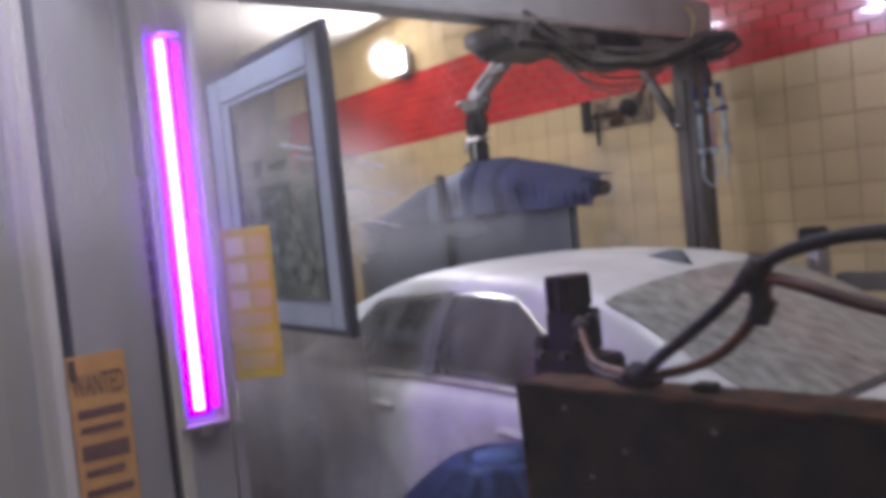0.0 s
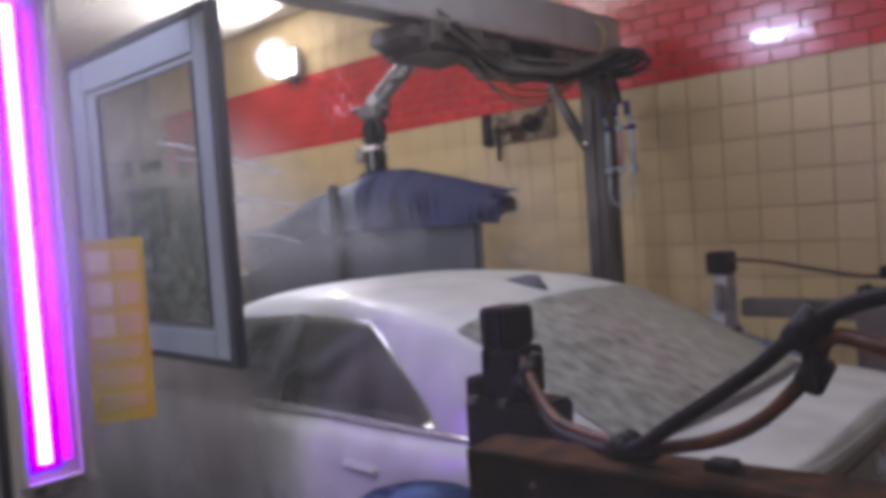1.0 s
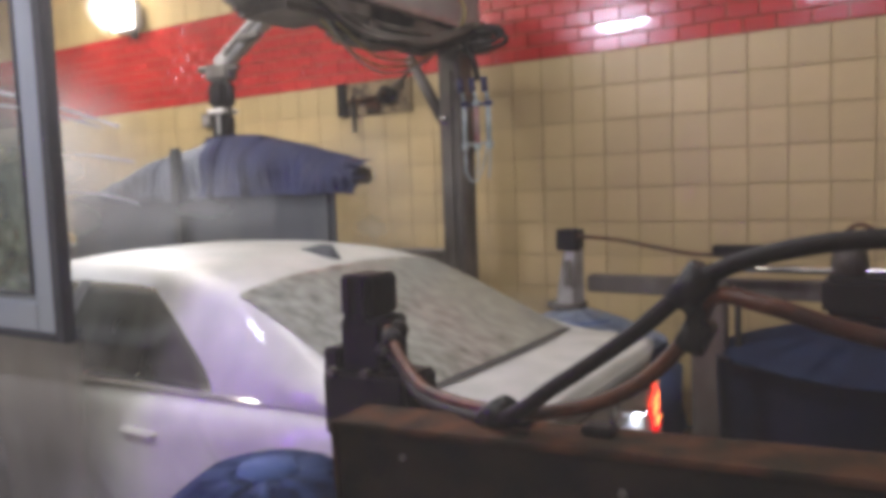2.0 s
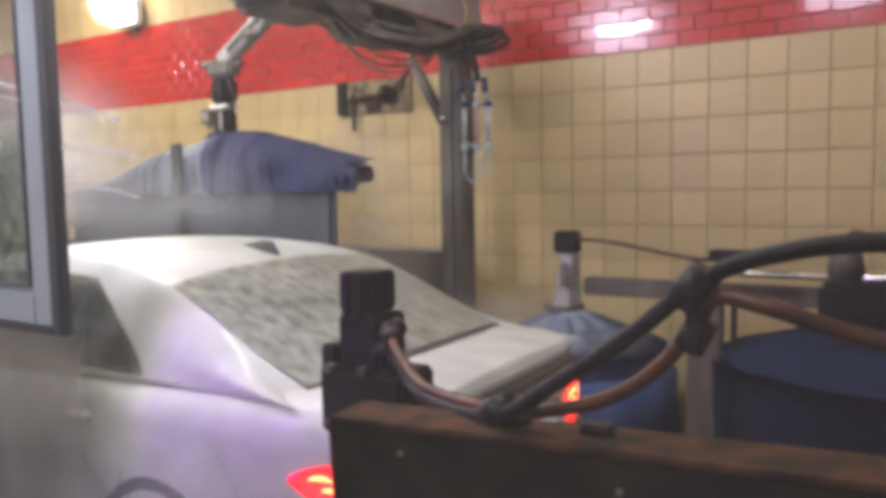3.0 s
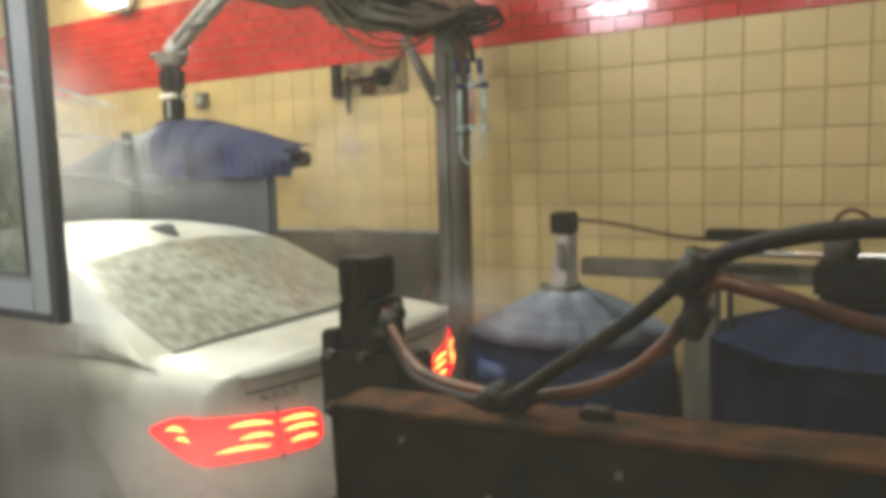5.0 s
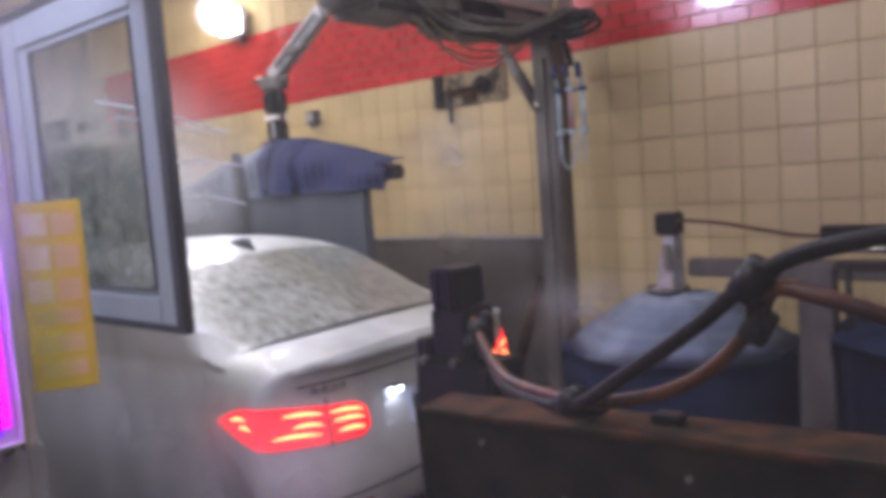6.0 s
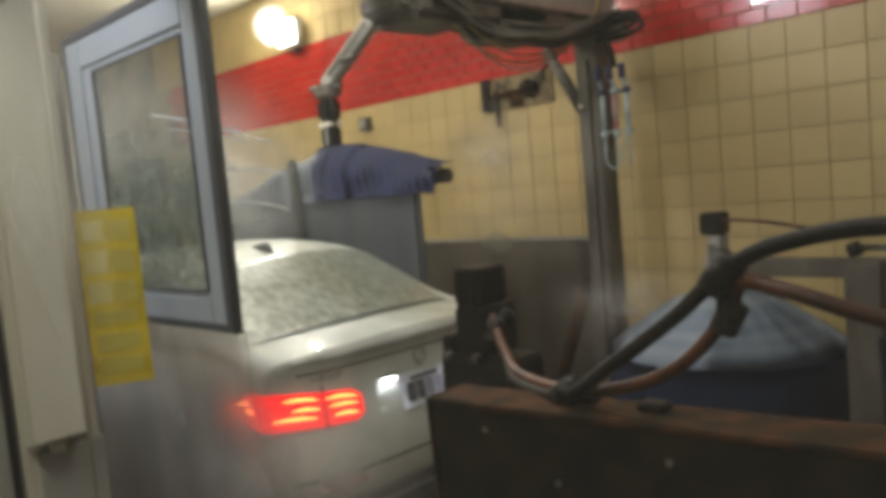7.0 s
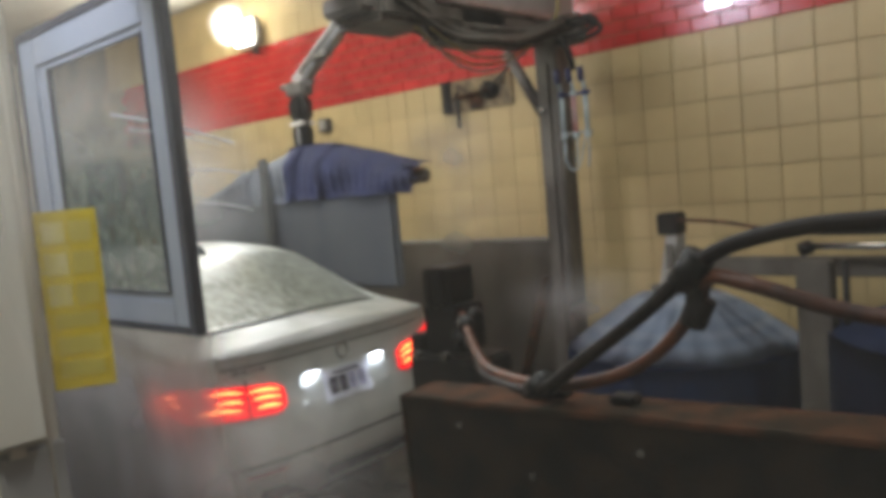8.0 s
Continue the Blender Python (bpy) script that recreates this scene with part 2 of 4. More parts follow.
def add_box(bm, x0, x1, y0, y1, z0, z1, bevel=0.0, m=None):
    t = Matrix.Translation(((x0 + x1) / 2, (y0 + y1) / 2, (z0 + z1) / 2)) @ Matrix.Diagonal((x1 - x0, y1 - y0, z1 - z0, 1))
    made = bmesh.ops.create_cube(bm, size=1, matrix=t)["verts"]
    if bevel:
        es = {e for v in made for e in v.link_edges}
        made = list({v for f in bmesh.ops.bevel(bm, geom=list(es), offset=bevel, segments=2, affect="EDGES")["faces"] for v in f.verts} | {v for v in made if v.is_valid})
    if m is not None:
        bmesh.ops.transform(bm, matrix=m, verts=[v for v in made if v.is_valid])
    return bm


def box(*a, bevel=0.004, m=None):
    return add_box(bmesh.new(), *a, bevel=bevel, m=m)


def rod(p, q, r, r2=None, seg=16, bm=None):
    bm = bm or bmesh.new()
    p, q = Vector(p), Vector(q)
    d = q - p
    t = Matrix.Translation((p + q) / 2) @ d.to_track_quat("Z", "Y").to_matrix().to_4x4()
    bmesh.ops.create_cone(bm, cap_ends=True, segments=seg, radius1=r, radius2=r if r2 is None else r2, depth=d.length, matrix=t)
    return bm


def hose(name, pts, r, material, parent=None, label="", cyclic=False):
    """A bent tube through points, as a mesh."""
    ps = [Vector(p) for p in pts]
    n = len(ps)
    path = []
    for i in range(n if cyclic else n - 1):
        if cyclic:
            a, b, c, d = ps[i - 1], ps[i], ps[(i + 1) % n], ps[(i + 2) % n]
        else:
            a, b, c, d = ps[max(i - 1, 0)], ps[i], ps[i + 1], ps[min(i + 2, n - 1)]
        for k in range(7):
            s = k / 7
            path.append(0.5 * ((2 * b) + (c - a) * s + (2 * a - 5 * b + 4 * c - d) * s * s + (3 * b - a - 3 * c + d) * s ** 3))
    if not cyclic:
        path.append(ps[-1])
    bm = bmesh.new()
    rings = []
    for i, p in enumerate(path):
        q = path[(i + 1) % len(path)] if cyclic or i + 1 < len(path) else p
        o = path[i - 1] if cyclic or i else p
        rot = (q - o).to_track_quat("Z", "Y").to_matrix()
        rings.append([bm.verts.new(p + rot @ Vector((r * math.cos(a * math.tau / 10), r * math.sin(a * math.tau / 10), 0))) for a in range(10)])
    m = len(rings)
    for i in range(m if cyclic else m - 1):
        u, w = rings[i], rings[(i + 1) % m]
        off = 0
        if cyclic and i == m - 1:
            off = min(range(10), key=lambda k: (u[0].co - w[k].co).length)
        for k in range(10):
            bm.faces.new((u[k], u[(k + 1) % 10], w[(k + 1 + off) % 10], w[(k + off) % 10]))
    if not cyclic:
        bm.faces.new(rings[0])
        bm.faces.new(rings[-1])
    return part(name, bm, material, parent, label, True)


def skin(bm, rows):
    """Faces between rows of points of equal length."""
    vs = [[bm.verts.new(p) for p in r] for r in rows]
    for a, b in zip(vs, vs[1:]):
        for i in range(len(a) - 1):
            bm.faces.new((a[i], a[i + 1], b[i + 1], b[i]))
    return vs


def sheet(x0, x1, y, z0, z1):
    """One upright sheet of thin glass or film."""
    bm = bmesh.new()
    skin(bm, [[(x0, y, z0), (x1, y, z0)], [(x0, y, z1), (x1, y, z1)]])
    return bm


# ---- structure ----
WALL_Y, RED_Z, TOP_Z = 5.44, 2.72, 3.56


def structure(name, bm, material, label):
    return tagged(place(name, bm, material), label, name.split("_")[0], kind="structure")


structure("floor", box(-12, 4, -1.6, 5.6, -0.12, 0.0, bevel=0), M_FLOOR, "wet dark concrete floor of the wash bay")
structure("ceiling", box(-12, 4, -1.6, 5.6, 4.3, 4.42, bevel=0), M_CEIL, "pale painted ceiling over the wash bay")
wall_far = structure("wall_north", box(-12, 4, WALL_Y, WALL_Y + 0.16, 0.0, 4.3, bevel=0), M_GROUT, "tiled wash bay wall, cream below and red above")
structure("wall_west", box(-12.15, -12, -1.6, 5.6, 0, 4.3, bevel=0), M_UPPER, "pale end wall of the wash bay")
structure("wall_east", box(4, 4.15, -1.6, 5.6, 0, 4.3, bevel=0), M_UPPER, "pale end wall behind the brushes")
structure("wall_south", box(-12, 4, -1.75, -1.6, 0, 4.3, bevel=0), M_CORR, "plain back wall of the viewing corridor")
wall_window = structure("wall_window", box(-12, -1.9, 0.0, 0.3, 0, 4.3, bevel=0), M_GREY, "grey wall beside the viewing window")
structure("wall_window_sill", box(-1.9, 4, 0.04, 0.26, 0, 0.75, bevel=0.01), M_GREY, "grey wall below the viewing window")
structure("wall_window_head", box(-1.9, 4, 0.04, 0.26, 3.25, 4.3, bevel=0.01), M_GREY, "grey wall above the viewing window")
win = tagged(new("window_1"), "large dirty viewing window with a hazy film", "window", kind="structure")
pane = part("pane", sheet(-1.9, 4, 0.15, 0.75, 3.25), M_WINDOW, win)
pane.visible_shadow = False
# Stand-in for reflected light, strongest at the upper left.
veil = part("fog_film", sheet(-1.9, 1.2, 0.156, 1.6, 3.24), M_VEIL, win, "pale veil for reflections on the upper glass")
veil.visible_shadow = False


# ---- left side: door post, sign, tube, framed window, splash sheet ----
def build_pillars():
    p = thing("white_pillar", "cream-white painted pillar beside the viewing window", "pillar")
    part("shaft", box(-1.98, -1.50, 0.69, 0.95, 0, 3.25, bevel=0.008), M_WHITE, p)
    part("conduit", rod((-1.49, 0.905, 0.05), (-1.49, 0.905, 3.2), 0.012), M_WHITE, p, smooth=True)
    part("base_block", box(-2.0, -1.48, 0.735, 0.96, 0, 1.0, bevel=0.01), M_GREY, p, "grey lower block")
    part("dark_cleft", box(-1.90, -1.56, 0.652, 0.688, 0, 3.25, bevel=0), M_DKSEAL, p)
    part("recess", box(-1.499, -1.492, 0.765, 0.815, 1.25, 2.35, bevel=0.003), M_GREY, p, "narrow grey recess strip")
    for y in (0.735, 0.845, 0.875):
        part("rib", box(-1.4995, -1.487, y, y + 0.010, 1.01, 3.2, bevel=0.003), M_WHITE, p)
    k = thing("pull_chain", "thin beaded metal chain hanging in the dark gap", "chain")
    part("cord", rod((-1.530, 0.665, 1.45), (-1.530, 0.665, 3.2), 0.004, seg=8), M_STEEL, k)
    for i in range(22):
        bm = bmesh.new()
        bmesh.ops.create_icosphere(bm, subdivisions=1, radius=0.010, matrix=Matrix.Translation((-1.522, 0.662, 1.5 + i * 0.075)))
        part("bead", bm, M_CHROME, k, "", True)
    j = thing("door_jamb", "smooth grey door jamb with a dark edge", "door jamb")
    part("panel", box(-1.98, -1.50, 0.34, 0.648, 0, 3.25, bevel=0.006), M_GREY, j)
    part("edge_strip", box(-1.97, -1.505, 0.305, 0.338, 0, 3.25, bevel=0.004), M_DKSEAL, j)
    part("trim_strip", box(-1.97, -1.50, 0.262, 0.303, 0, 3.25, bevel=0.004), M_WHITE, j)
    part("latch", box(-1.51, -1.485, 0.31, 0.333, 1.30, 1.38, bevel=0.004), M_CHROME, j, "small chrome latch")


def build_sign():
    s = thing("notice_sign", "yellow plastic notice sign with pale printed boxes", "sign")
    m = Matrix.Translation((-1.50, 0.955, 0)) @ Matrix.Rotation(radians(58), 4, "Z")
    bm = bmesh.new()
    add_box(bm, 0, 0.205, -0.004, 0.004, 1.17, 1.815, 0.002)
    bmesh.ops.transform(bm, matrix=m, verts=bm.verts)
    part("board", bm, M_YELLOW, s)
    for z0, z1, split in ((1.70, 1.775, 1), (1.585, 1.665, 1), (1.475, 1.55, 1), (1.395, 1.445, 0), (1.30, 1.36, 0), (1.215, 1.27, 0)):
        for a, b in (((0.02, 0.095), (0.11, 0.185)) if split else ((0.03, 0.175),)):
            part("print_bar", box(a, b, -0.007, -0.0045, z0, z1, bevel=0, m=m), M_PAPER if split and a < 0.05 else M_SIGNINK, s)
    o = thing("paper_notice", "orange paper notice with dark printed bars", "sign")
    part("sheet", box(-1.499, -1.494, 0.305, 0.515, 0.80, 1.39, bevel=0), M_ORANGE, o)
    for a, b, z0, z1 in ((0.325, 0.495, 1.155, 1.185), (0.33, 0.48, 1.095, 1.12), (0.325, 0.495, 0.99, 1.05), (0.33, 0.47, 0.93, 0.955), (0.325, 0.495, 0.85, 0.88)):
        part("print_bar", box(-1.4935, -1.491, a, b, z0, z1, bevel=0), M_NOTICEINK, o)
    text = bpy.data.curves.new("lettering", "FONT")
    text.body, text.size, text.extrude, text.align_x = "WANTED", 0.1, 0.001, "CENTER"
    text.materials.append(M_NOTICEINK)
    word = new("lettering", text)
    word.parent = o
    word.matrix_local = Matrix(((0, 0, 1, -1.492), (0.43, 0, 0, 0.41), (0, 1.25, 0, 1.235), (0, 0, 0, 1)))


def build_tube():
    """The tube's lit side swings into view and away again, in place of flashing."""
    h = thing("lamp_housing", "white cylindrical lamp cap fixed above the tube", "lamp housing")
    part("cap", rod((-1.40, 0.80, 2.60), (-1.40, 0.80, 2.88), 0.075), M_WHITE, h, smooth=True)
    part("bracket", box(-1.51, -1.40, 0.785, 0.815, 2.70, 2.76), M_GALV, h)
    part("clip", box(-1.499, -1.46, 0.77, 0.82, 0.98, 1.02), M_WHITE, h)
    # Shroud added to block the lit side's glow while it is turned away.
    for y in (0.6975, 0.8745):
        part("shroud_side", box(-1.498, -1.43, y, y + 0.008, 1.03, 2.64, bevel=0), M_WHITE, h)
    for z in (1.03, 2.632):
        part("shroud_end", box(-1.498, -1.43, 0.707, 0.873, z, z + 0.008, bevel=0), M_WHITE, h)
    lamp = thing("tube_lamp", "violet fluorescent tube glowing against a white back", "lamp", at=(-1.45, 0.79, 0))
    part("tube", rod((0.012, -0.026, 1.10), (0.012, -0.022, 2.585), 0.019), M_TUBE, lamp, "glaring white-violet tube", True)
    # Glowing plates that are no lamps: the tube's bloom and its ghost image.
    part("halo_plate", box(-0.006, 0.002, -0.072, 0.030, 1.07, 2.6, bevel=0.002), M_HALO, lamp, "violet glowing plate for the tube's halo")
    part("reflection_strip", box(-0.002, 0.012, 0.032, 0.062, 1.09, 2.585, bevel=0.003), M_PINK, lamp, "pink glowing strip for the tube's reflection")
    part("back_plate", box(-0.030, -0.0075, -0.083, 0.083, 1.04, 2.63, bevel=0.002), M_WHITE, lamp, "white back plate")
    return lamp


def build_framed_window():
    w = thing("framed_window", "grey aluminium framed window with dirty green glass", "window")
    x0, x1, z0, z1 = -3.06, -1.63, 1.265, 2.735
    xa, xb, za, zb = -2.755, -1.775, 1.41, 2.555
    for n, a in (("frame_left", (x0, x0 + 0.175, z0, z1)), ("frame_right", (xb + 0.03, x1, z0, z1)), ("frame_bottom", (x0 + 0.175, xb + 0.03, z0, za - 0.03)), ("frame_top", (x0 + 0.175, xb + 0.03, zb + 0.03, z1))):
        part(n, box(a[0], a[1], 1.585, 1.625, a[2], a[3], bevel=0.006), M_ALU, w)
    # inner bead, set a little back
    for n, a in (("bead_left", (x0 + 0.176, xa, za - 0.029, zb + 0.029)), ("bead_right", (xb, xb + 0.029, za - 0.029, zb + 0.029)), ("bead_bottom", (xa, xb, za - 0.029, za)), ("bead_top", (xa, xb, zb, zb + 0.029))):
        part(n, box(a[0], a[1], 1.597, 1.623, a[2], a[3], bevel=0.003), M_ALU, w)
    for a in ((x0 - 0.032, x0 - 0.001, z0 - 0.03, z1 + 0.04), (x1 + 0.001, x1 + 0.065, z0 - 0.03, z1 + 0.04), (x0, x1, z0 - 0.03, z0 - 0.001), (x0, x1, z1 + 0.001, z1 + 0.045)):
        part("edge_strip", box(a[0], a[1], 1.578, 1.626, a[2], a[3], bevel=0.005), M_DKSEAL, w, "dark edge strip")
    for a in ((xa, xa + 0.014, za, zb), (xb - 0.014, xb, za, zb), (xa + 0.014, xb - 0.014, za, za + 0.010), (xa + 0.014, xb - 0.014, zb - 0.010, zb)):
        part("gasket", box(a[0], a[1], 1.588, 1.600, a[2], a[3], bevel=0), M_DKSEAL, w)
    g = part("glass", sheet(xa, xb, 1.605, za, zb), M_PANE, w, "mottled dirty green glass")
    g.visible_shadow = False
    # Paler see-through rectangles in front of the glass.
    for a in ((-2.50, -2.08, 1.84, 2.04), (-2.52, -2.05, 1.46, 1.66), (-2.70, -2.42, 2.10, 2.20), (-2.35, -2.12, 2.12, 2.17), (-2.02, -1.83, 1.70, 1.92), (-2.68, -2.58, 1.55, 1.82), (-2.00, -1.82, 1.46, 1.58), (-2.38, -2.16, 1.72, 1.78), (-1.98, -1.84, 2.06, 2.22)):
        part("wear_patch", sheet(a[0], a[1], 1.601, a[2], a[3]), M_PATCH, w, "paler rectangular patch")
    s = thing("splash_sheet", "murky brown plastic splash sheet under the window frame", "splash sheet")
    part("lower_sheet", sheet(-3.4, -1.30, 1.655, 0.0, 1.23), M_SPLASH, s)
    part("bottom_rail", box(-3.4, -1.30, 1.62, 1.68, 0.0, 0.05), M_STEEL, s)
    part("upright", box(-3.44, -3.40, 1.62, 1.68, 0.0, 2.76), M_STEEL, s)


M_PATCH = sheer("pale_patch_film", (0.30, 0.32, 0.30), (0.2, 0.23, 0.2), 0.08, 0.46, scale=9)
def build_spray():
    s = thing("water_spray", "thin white jets of spraying water", "water")
    for k, (p, q) in enumerate((((-2.05, 1.555, 2.235), (-1.33, 1.70, 2.03)), ((-1.62, 1.60, 1.94), (-1.28, 1.72, 1.90)), ((-1.56, 1.62, 1.80), (-1.30, 1.74, 1.75)), ((-1.9, 1.555, 2.15), (-1.4, 1.68, 2.03)))):
        m = [p[i] * 0.5 + q[i] * 0.5 for i in range(3)]
        hose("jet", [p, (m[0], m[1], m[2] + 0.012), q], 0.0045 if k else 0.007, M_JET, s)


build_pillars()
build_spray()
build_sign()
tube_lamp = build_tube()
build_framed_window()


# ---- far wall fittings ----
def build_wall_fittings():
    c = thing("valve_cabinet", "rusty recessed valve panel on the tiled wall", "valve panel")
    y = WALL_Y - 0.01
    part("back_plate", box(-3.33, -2.56, y - 0.03, y, 2.43, 2.715), M_CORRODED, c)
    part("side_flange", box(-3.34, -3.25, y - 0.07, y - 0.032, 2.43, 2.72), M_BLACK, c)
    part("valve_wheel", rod((-2.78, y - 0.11, 2.58), (-2.78, y - 0.034, 2.58), 0.075), M_BLACK, c, smooth=True)
    part("hub", rod((-2.78, y - 0.13, 2.58), (-2.78, y - 0.112, 2.58), 0.03), M_RUST, c, smooth=True)
    part("pipe", rod((-3.15, y - 0.07, 2.28), (-3.15, y - 0.07, 2.60), 0.02), M_BLACK, c, smooth=True)
    part("pipe", rod((-3.20, y - 0.07, 2.55), (-2.86, y - 0.07, 2.57), 0.018), M_RUST, c, smooth=True)
    part("lever", rod((-2.72, y - 0.09, 2.62), (-2.48, y - 0.12, 2.76), 0.014), M_STEEL, c, smooth=True)
    part("patch", box(-3.02, -2.88, y - 0.06, y - 0.032, 2.44, 2.54), M_RUST, c)
    b = thing("junction_box", "small grey junction box on the tiles", "junction box")
    part("body", box(-5.12, -4.98, y - 0.08, y, 2.46, 2.60), M_STEEL, b)
    part("cover", box(-5.10, -5.00, y - 0.09, y - 0.081, 2.48, 2.58), M_GREY, b)
    f = thing("flood_lamp", "glaring white flood lamp fixed to the wall", "lamp")
    part("housing", box(-6.36, -5.96, WALL_Y - 0.17, WALL_Y - 0.06, 3.555, 3.875, bevel=0.03), M_GALV, f)
    part("glass", box(-6.33, -5.99, WALL_Y - 0.185, WALL_Y - 0.172, 3.585, 3.845, bevel=0.005), M_FLOOD, f, "glaring lit glass")
    part("bracket", box(-6.19, -6.13, WALL_Y - 0.06, WALL_Y - 0.012, 3.50, 3.85), M_STEEL, f)
    p = thing("splash_board", "dark low splash panel with a pale top rail", "panel")
    part("board", box(-7.5, -2.15, 5.28, 5.34, 0.0, 1.235), M_WETDARK, p)
    part("rail", rod((-7.5, 5.29, 1.25), (-2.15, 5.29, 1.25), 0.016), M_GALV, p, "pale metal rail", True)
    for x in (-7.2, -5.5, -3.9, -2.3):
        part("foot", box(x - 0.03, x + 0.03, 5.34, 5.43, 0.0, 1.2), M_STEEL, p)
    l = thing("ceiling_lamp", "long white strip lamp under the ceiling", "lamp", group="ceiling lamps")
    part("housing", box(-2.22, 0.42, 2.12, 2.48, 4.225, 4.30, bevel=0.01), M_WHITE, l)
    l = thing("pendant_lamp", "white box lamp hung under the ceiling", "lamp")
    part("housing", box(-3.95, -3.55, 2.52, 2.78, 3.775, 3.885, bevel=0.01), M_WHITE, l)
    for x in (-3.93, -3.57):
        part("hanger", rod((x, 2.65, 3.88), (x, 2.65, 4.30), 0.008, seg=8), M_GALV, l)
    for x in (-2.40, 0.30):
        l = thing("wall_lamp", "slim white strip lamp above the viewing window", "lamp", group="wall lamps")
        part("housing", box(x - 0.40, x + 0.40, 0.40, 0.48, 3.86, 4.0, bevel=0.01), M_WHITE, l)
        part("bracket", box(x - 0.05, x + 0.05, 0.262 if x > -1.9 else 0.302, 0.40, 3.90, 3.96), M_STEEL, l)
    # Housing for the added corridor fill.
    l = thing("corridor_fill_lamp", "added white strip lamp under the corridor ceiling, out of view", "lamp")
    part("housing", box(-1.0, 0.0, -0.95, -0.65, 4.215, 4.30, bevel=0.01), M_WHITE, l)
    l = thing("ceiling_lamp", "short white strip lamp under the ceiling", "lamp", group="ceiling lamps")
    part("housing", box(0.58, 1.22, 3.72, 4.08, 4.225, 4.30, bevel=0.01), M_WHITE, l)


M_WETDARK = mat("wet_dark_board", (0.075, 0.065, 0.055), (0.14, 0.12, 0.10), rough=0.4, scale=3, stretch=(1, 1, 0.3), bump=0.2)
build_wall_fittings()


# ---- gantry ----
def build_gantry():
    g = thing("wash_gantry", "grimy steel wash gantry with a cross beam and cables", "gantry")
    part("column", box(-1.86, -1.675, 4.72, 4.92, 0.0, 3.05, bevel=0.015), M_STEEL, g, "dirty steel column")
    part("column_face", box(-1.80, -1.735, 4.695, 4.718, 0.02, 2.6, bevel=0.006), M_STEEL, g)
    part("base_plate", box(-2.0, -1.53, 4.6, 5.04, 0.0, 0.03), M_STEEL, g)
    part("foot_brace", rod((-1.93, 4.8, 1.0), (-2.24, 4.74, 0.05), 0.045), M_RUST, g, smooth=True)
    part("cross_beam", box(-1.88, -1.62, 0.7, 4.95, 2.90, 3.16, bevel=0.015), M_GREY, g, "grey box beam")
    part("beam_lip", box(-1.615, -1.585, 0.7, 4.6, 2.86, 2.905, bevel=0.006), M_GALV, g)
    part("tray", box(-1.92, -1.60, 2.75, 4.95, 2.745, 2.85, bevel=0.02), M_STEEL, g, "dark cable tray")
    part("motor", box(-1.98, -1.56, 2.85, 3.35, 2.70, 2.89, bevel=0.04), M_STEEL, g)
    part("gearbox", box(-1.95, -1.60, 3.55, 4.1, 2.66, 2.88, bevel=0.05), M_STEEL, g)
    part("brace", rod((-2.12, 4.75, 2.74), (-1.86, 4.80, 2.24), 0.042), M_STEEL, g, smooth=True)
    part("bolt", rod((-1.79, 4.66, 2.26), (-1.79, 4.70, 2.26), 0.022), M_CHROME, g, smooth=True)
    part("gusset", box(-1.70, -1.46, 4.76, 4.84, 2.70, 2.86, bevel=0.02), M_STEEL, g)
    part("upright_pipe", rod((-2.05, 4.7, 2.78), (-2.05, 4.7, 3.2), 0.05), M_GALV, g, smooth=True)
    part("upright_pipe", rod((-2.22, 4.68, 2.82), (-2.20, 4.68, 3.2), 0.03), M_STEEL, g, smooth=True)
    rnd = random.Random(3)
    for i in range(12):
        x, z = -1.9 + rnd.random() * 0.4, 2.70 + rnd.random() * 0.14
        a, b = 2.8 + rnd.random() * 0.4, 4.5 + rnd.random() * 0.4
        sag = 0.03 + rnd.random() * 0.10
        hose("cable", [(x, a, z + 0.1), (x - 0.05, a * 0.7 + b * 0.3, z - sag * 0.6), (x + 0.04, (a + b) / 2, z - sag), (x, a * 0.25 + b * 0.75, z - sag * 0.4), (x + 0.06, b, z + 0.1)], 0.010 + rnd.random() * 0.010, rnd.choice((M_BLACK, M_BLACK, M_RUBBER, M_STEEL)), g)
    for dy, sag, m in ((0.0, 0.16, M_CABLE), (0.12, 0.11, M_CABLE), (0.05, 0.2, M_GALV)):
        hose("thin_cable", [(-1.62, 3.15 + dy, 2.72), (-1.70, 3.5 + dy, 2.72 - sag * 0.8), (-1.75, 3.9, 2.70 - sag), (-1.76, 4.3, 2.70 - sag * 0.6), (-1.74, 4.62, 2.76)], 0.007, m, g)
    ring = [(-1.72 + 0.165 * math.cos(a), 4.62, 2.97 + 0.15 * math.sin(a)) for a in [k * math.tau / 10 for k in range(10)]]
    hose("hose_coil", ring, 0.013, M_CABLE, g, "coiled yellow hose", True)
    for k, (r, dz) in enumerate(((0.17, 0.0), (0.2, -0.03), (0.15, 0.03))):
        ring = [(-1.50 + r * math.cos(a), 4.70 + 0.04 * k, 2.80 + dz + 0.055 * math.sin(a)) for a in [j * math.tau / 9 for j in range(9)]]
        hose("cable_loop", ring, 0.016, M_BLACK, g, "", True)
    hose("drop_cable", [(-1.62, 4.66, 2.82), (-1.55, 4.64, 2.72), (-1.50, 4.64, 2.60), (-1.49, 4.65, 2.5)], 0.022, M_BLACK, g)
    hose("wall_cable", [(-2.1, 4.75, 2.80), (-2.3, 5.0, 2.70), (-2.5, 5.2, 2.66), (-2.62, 5.36, 2.62)], 0.014, M_BLACK, g)


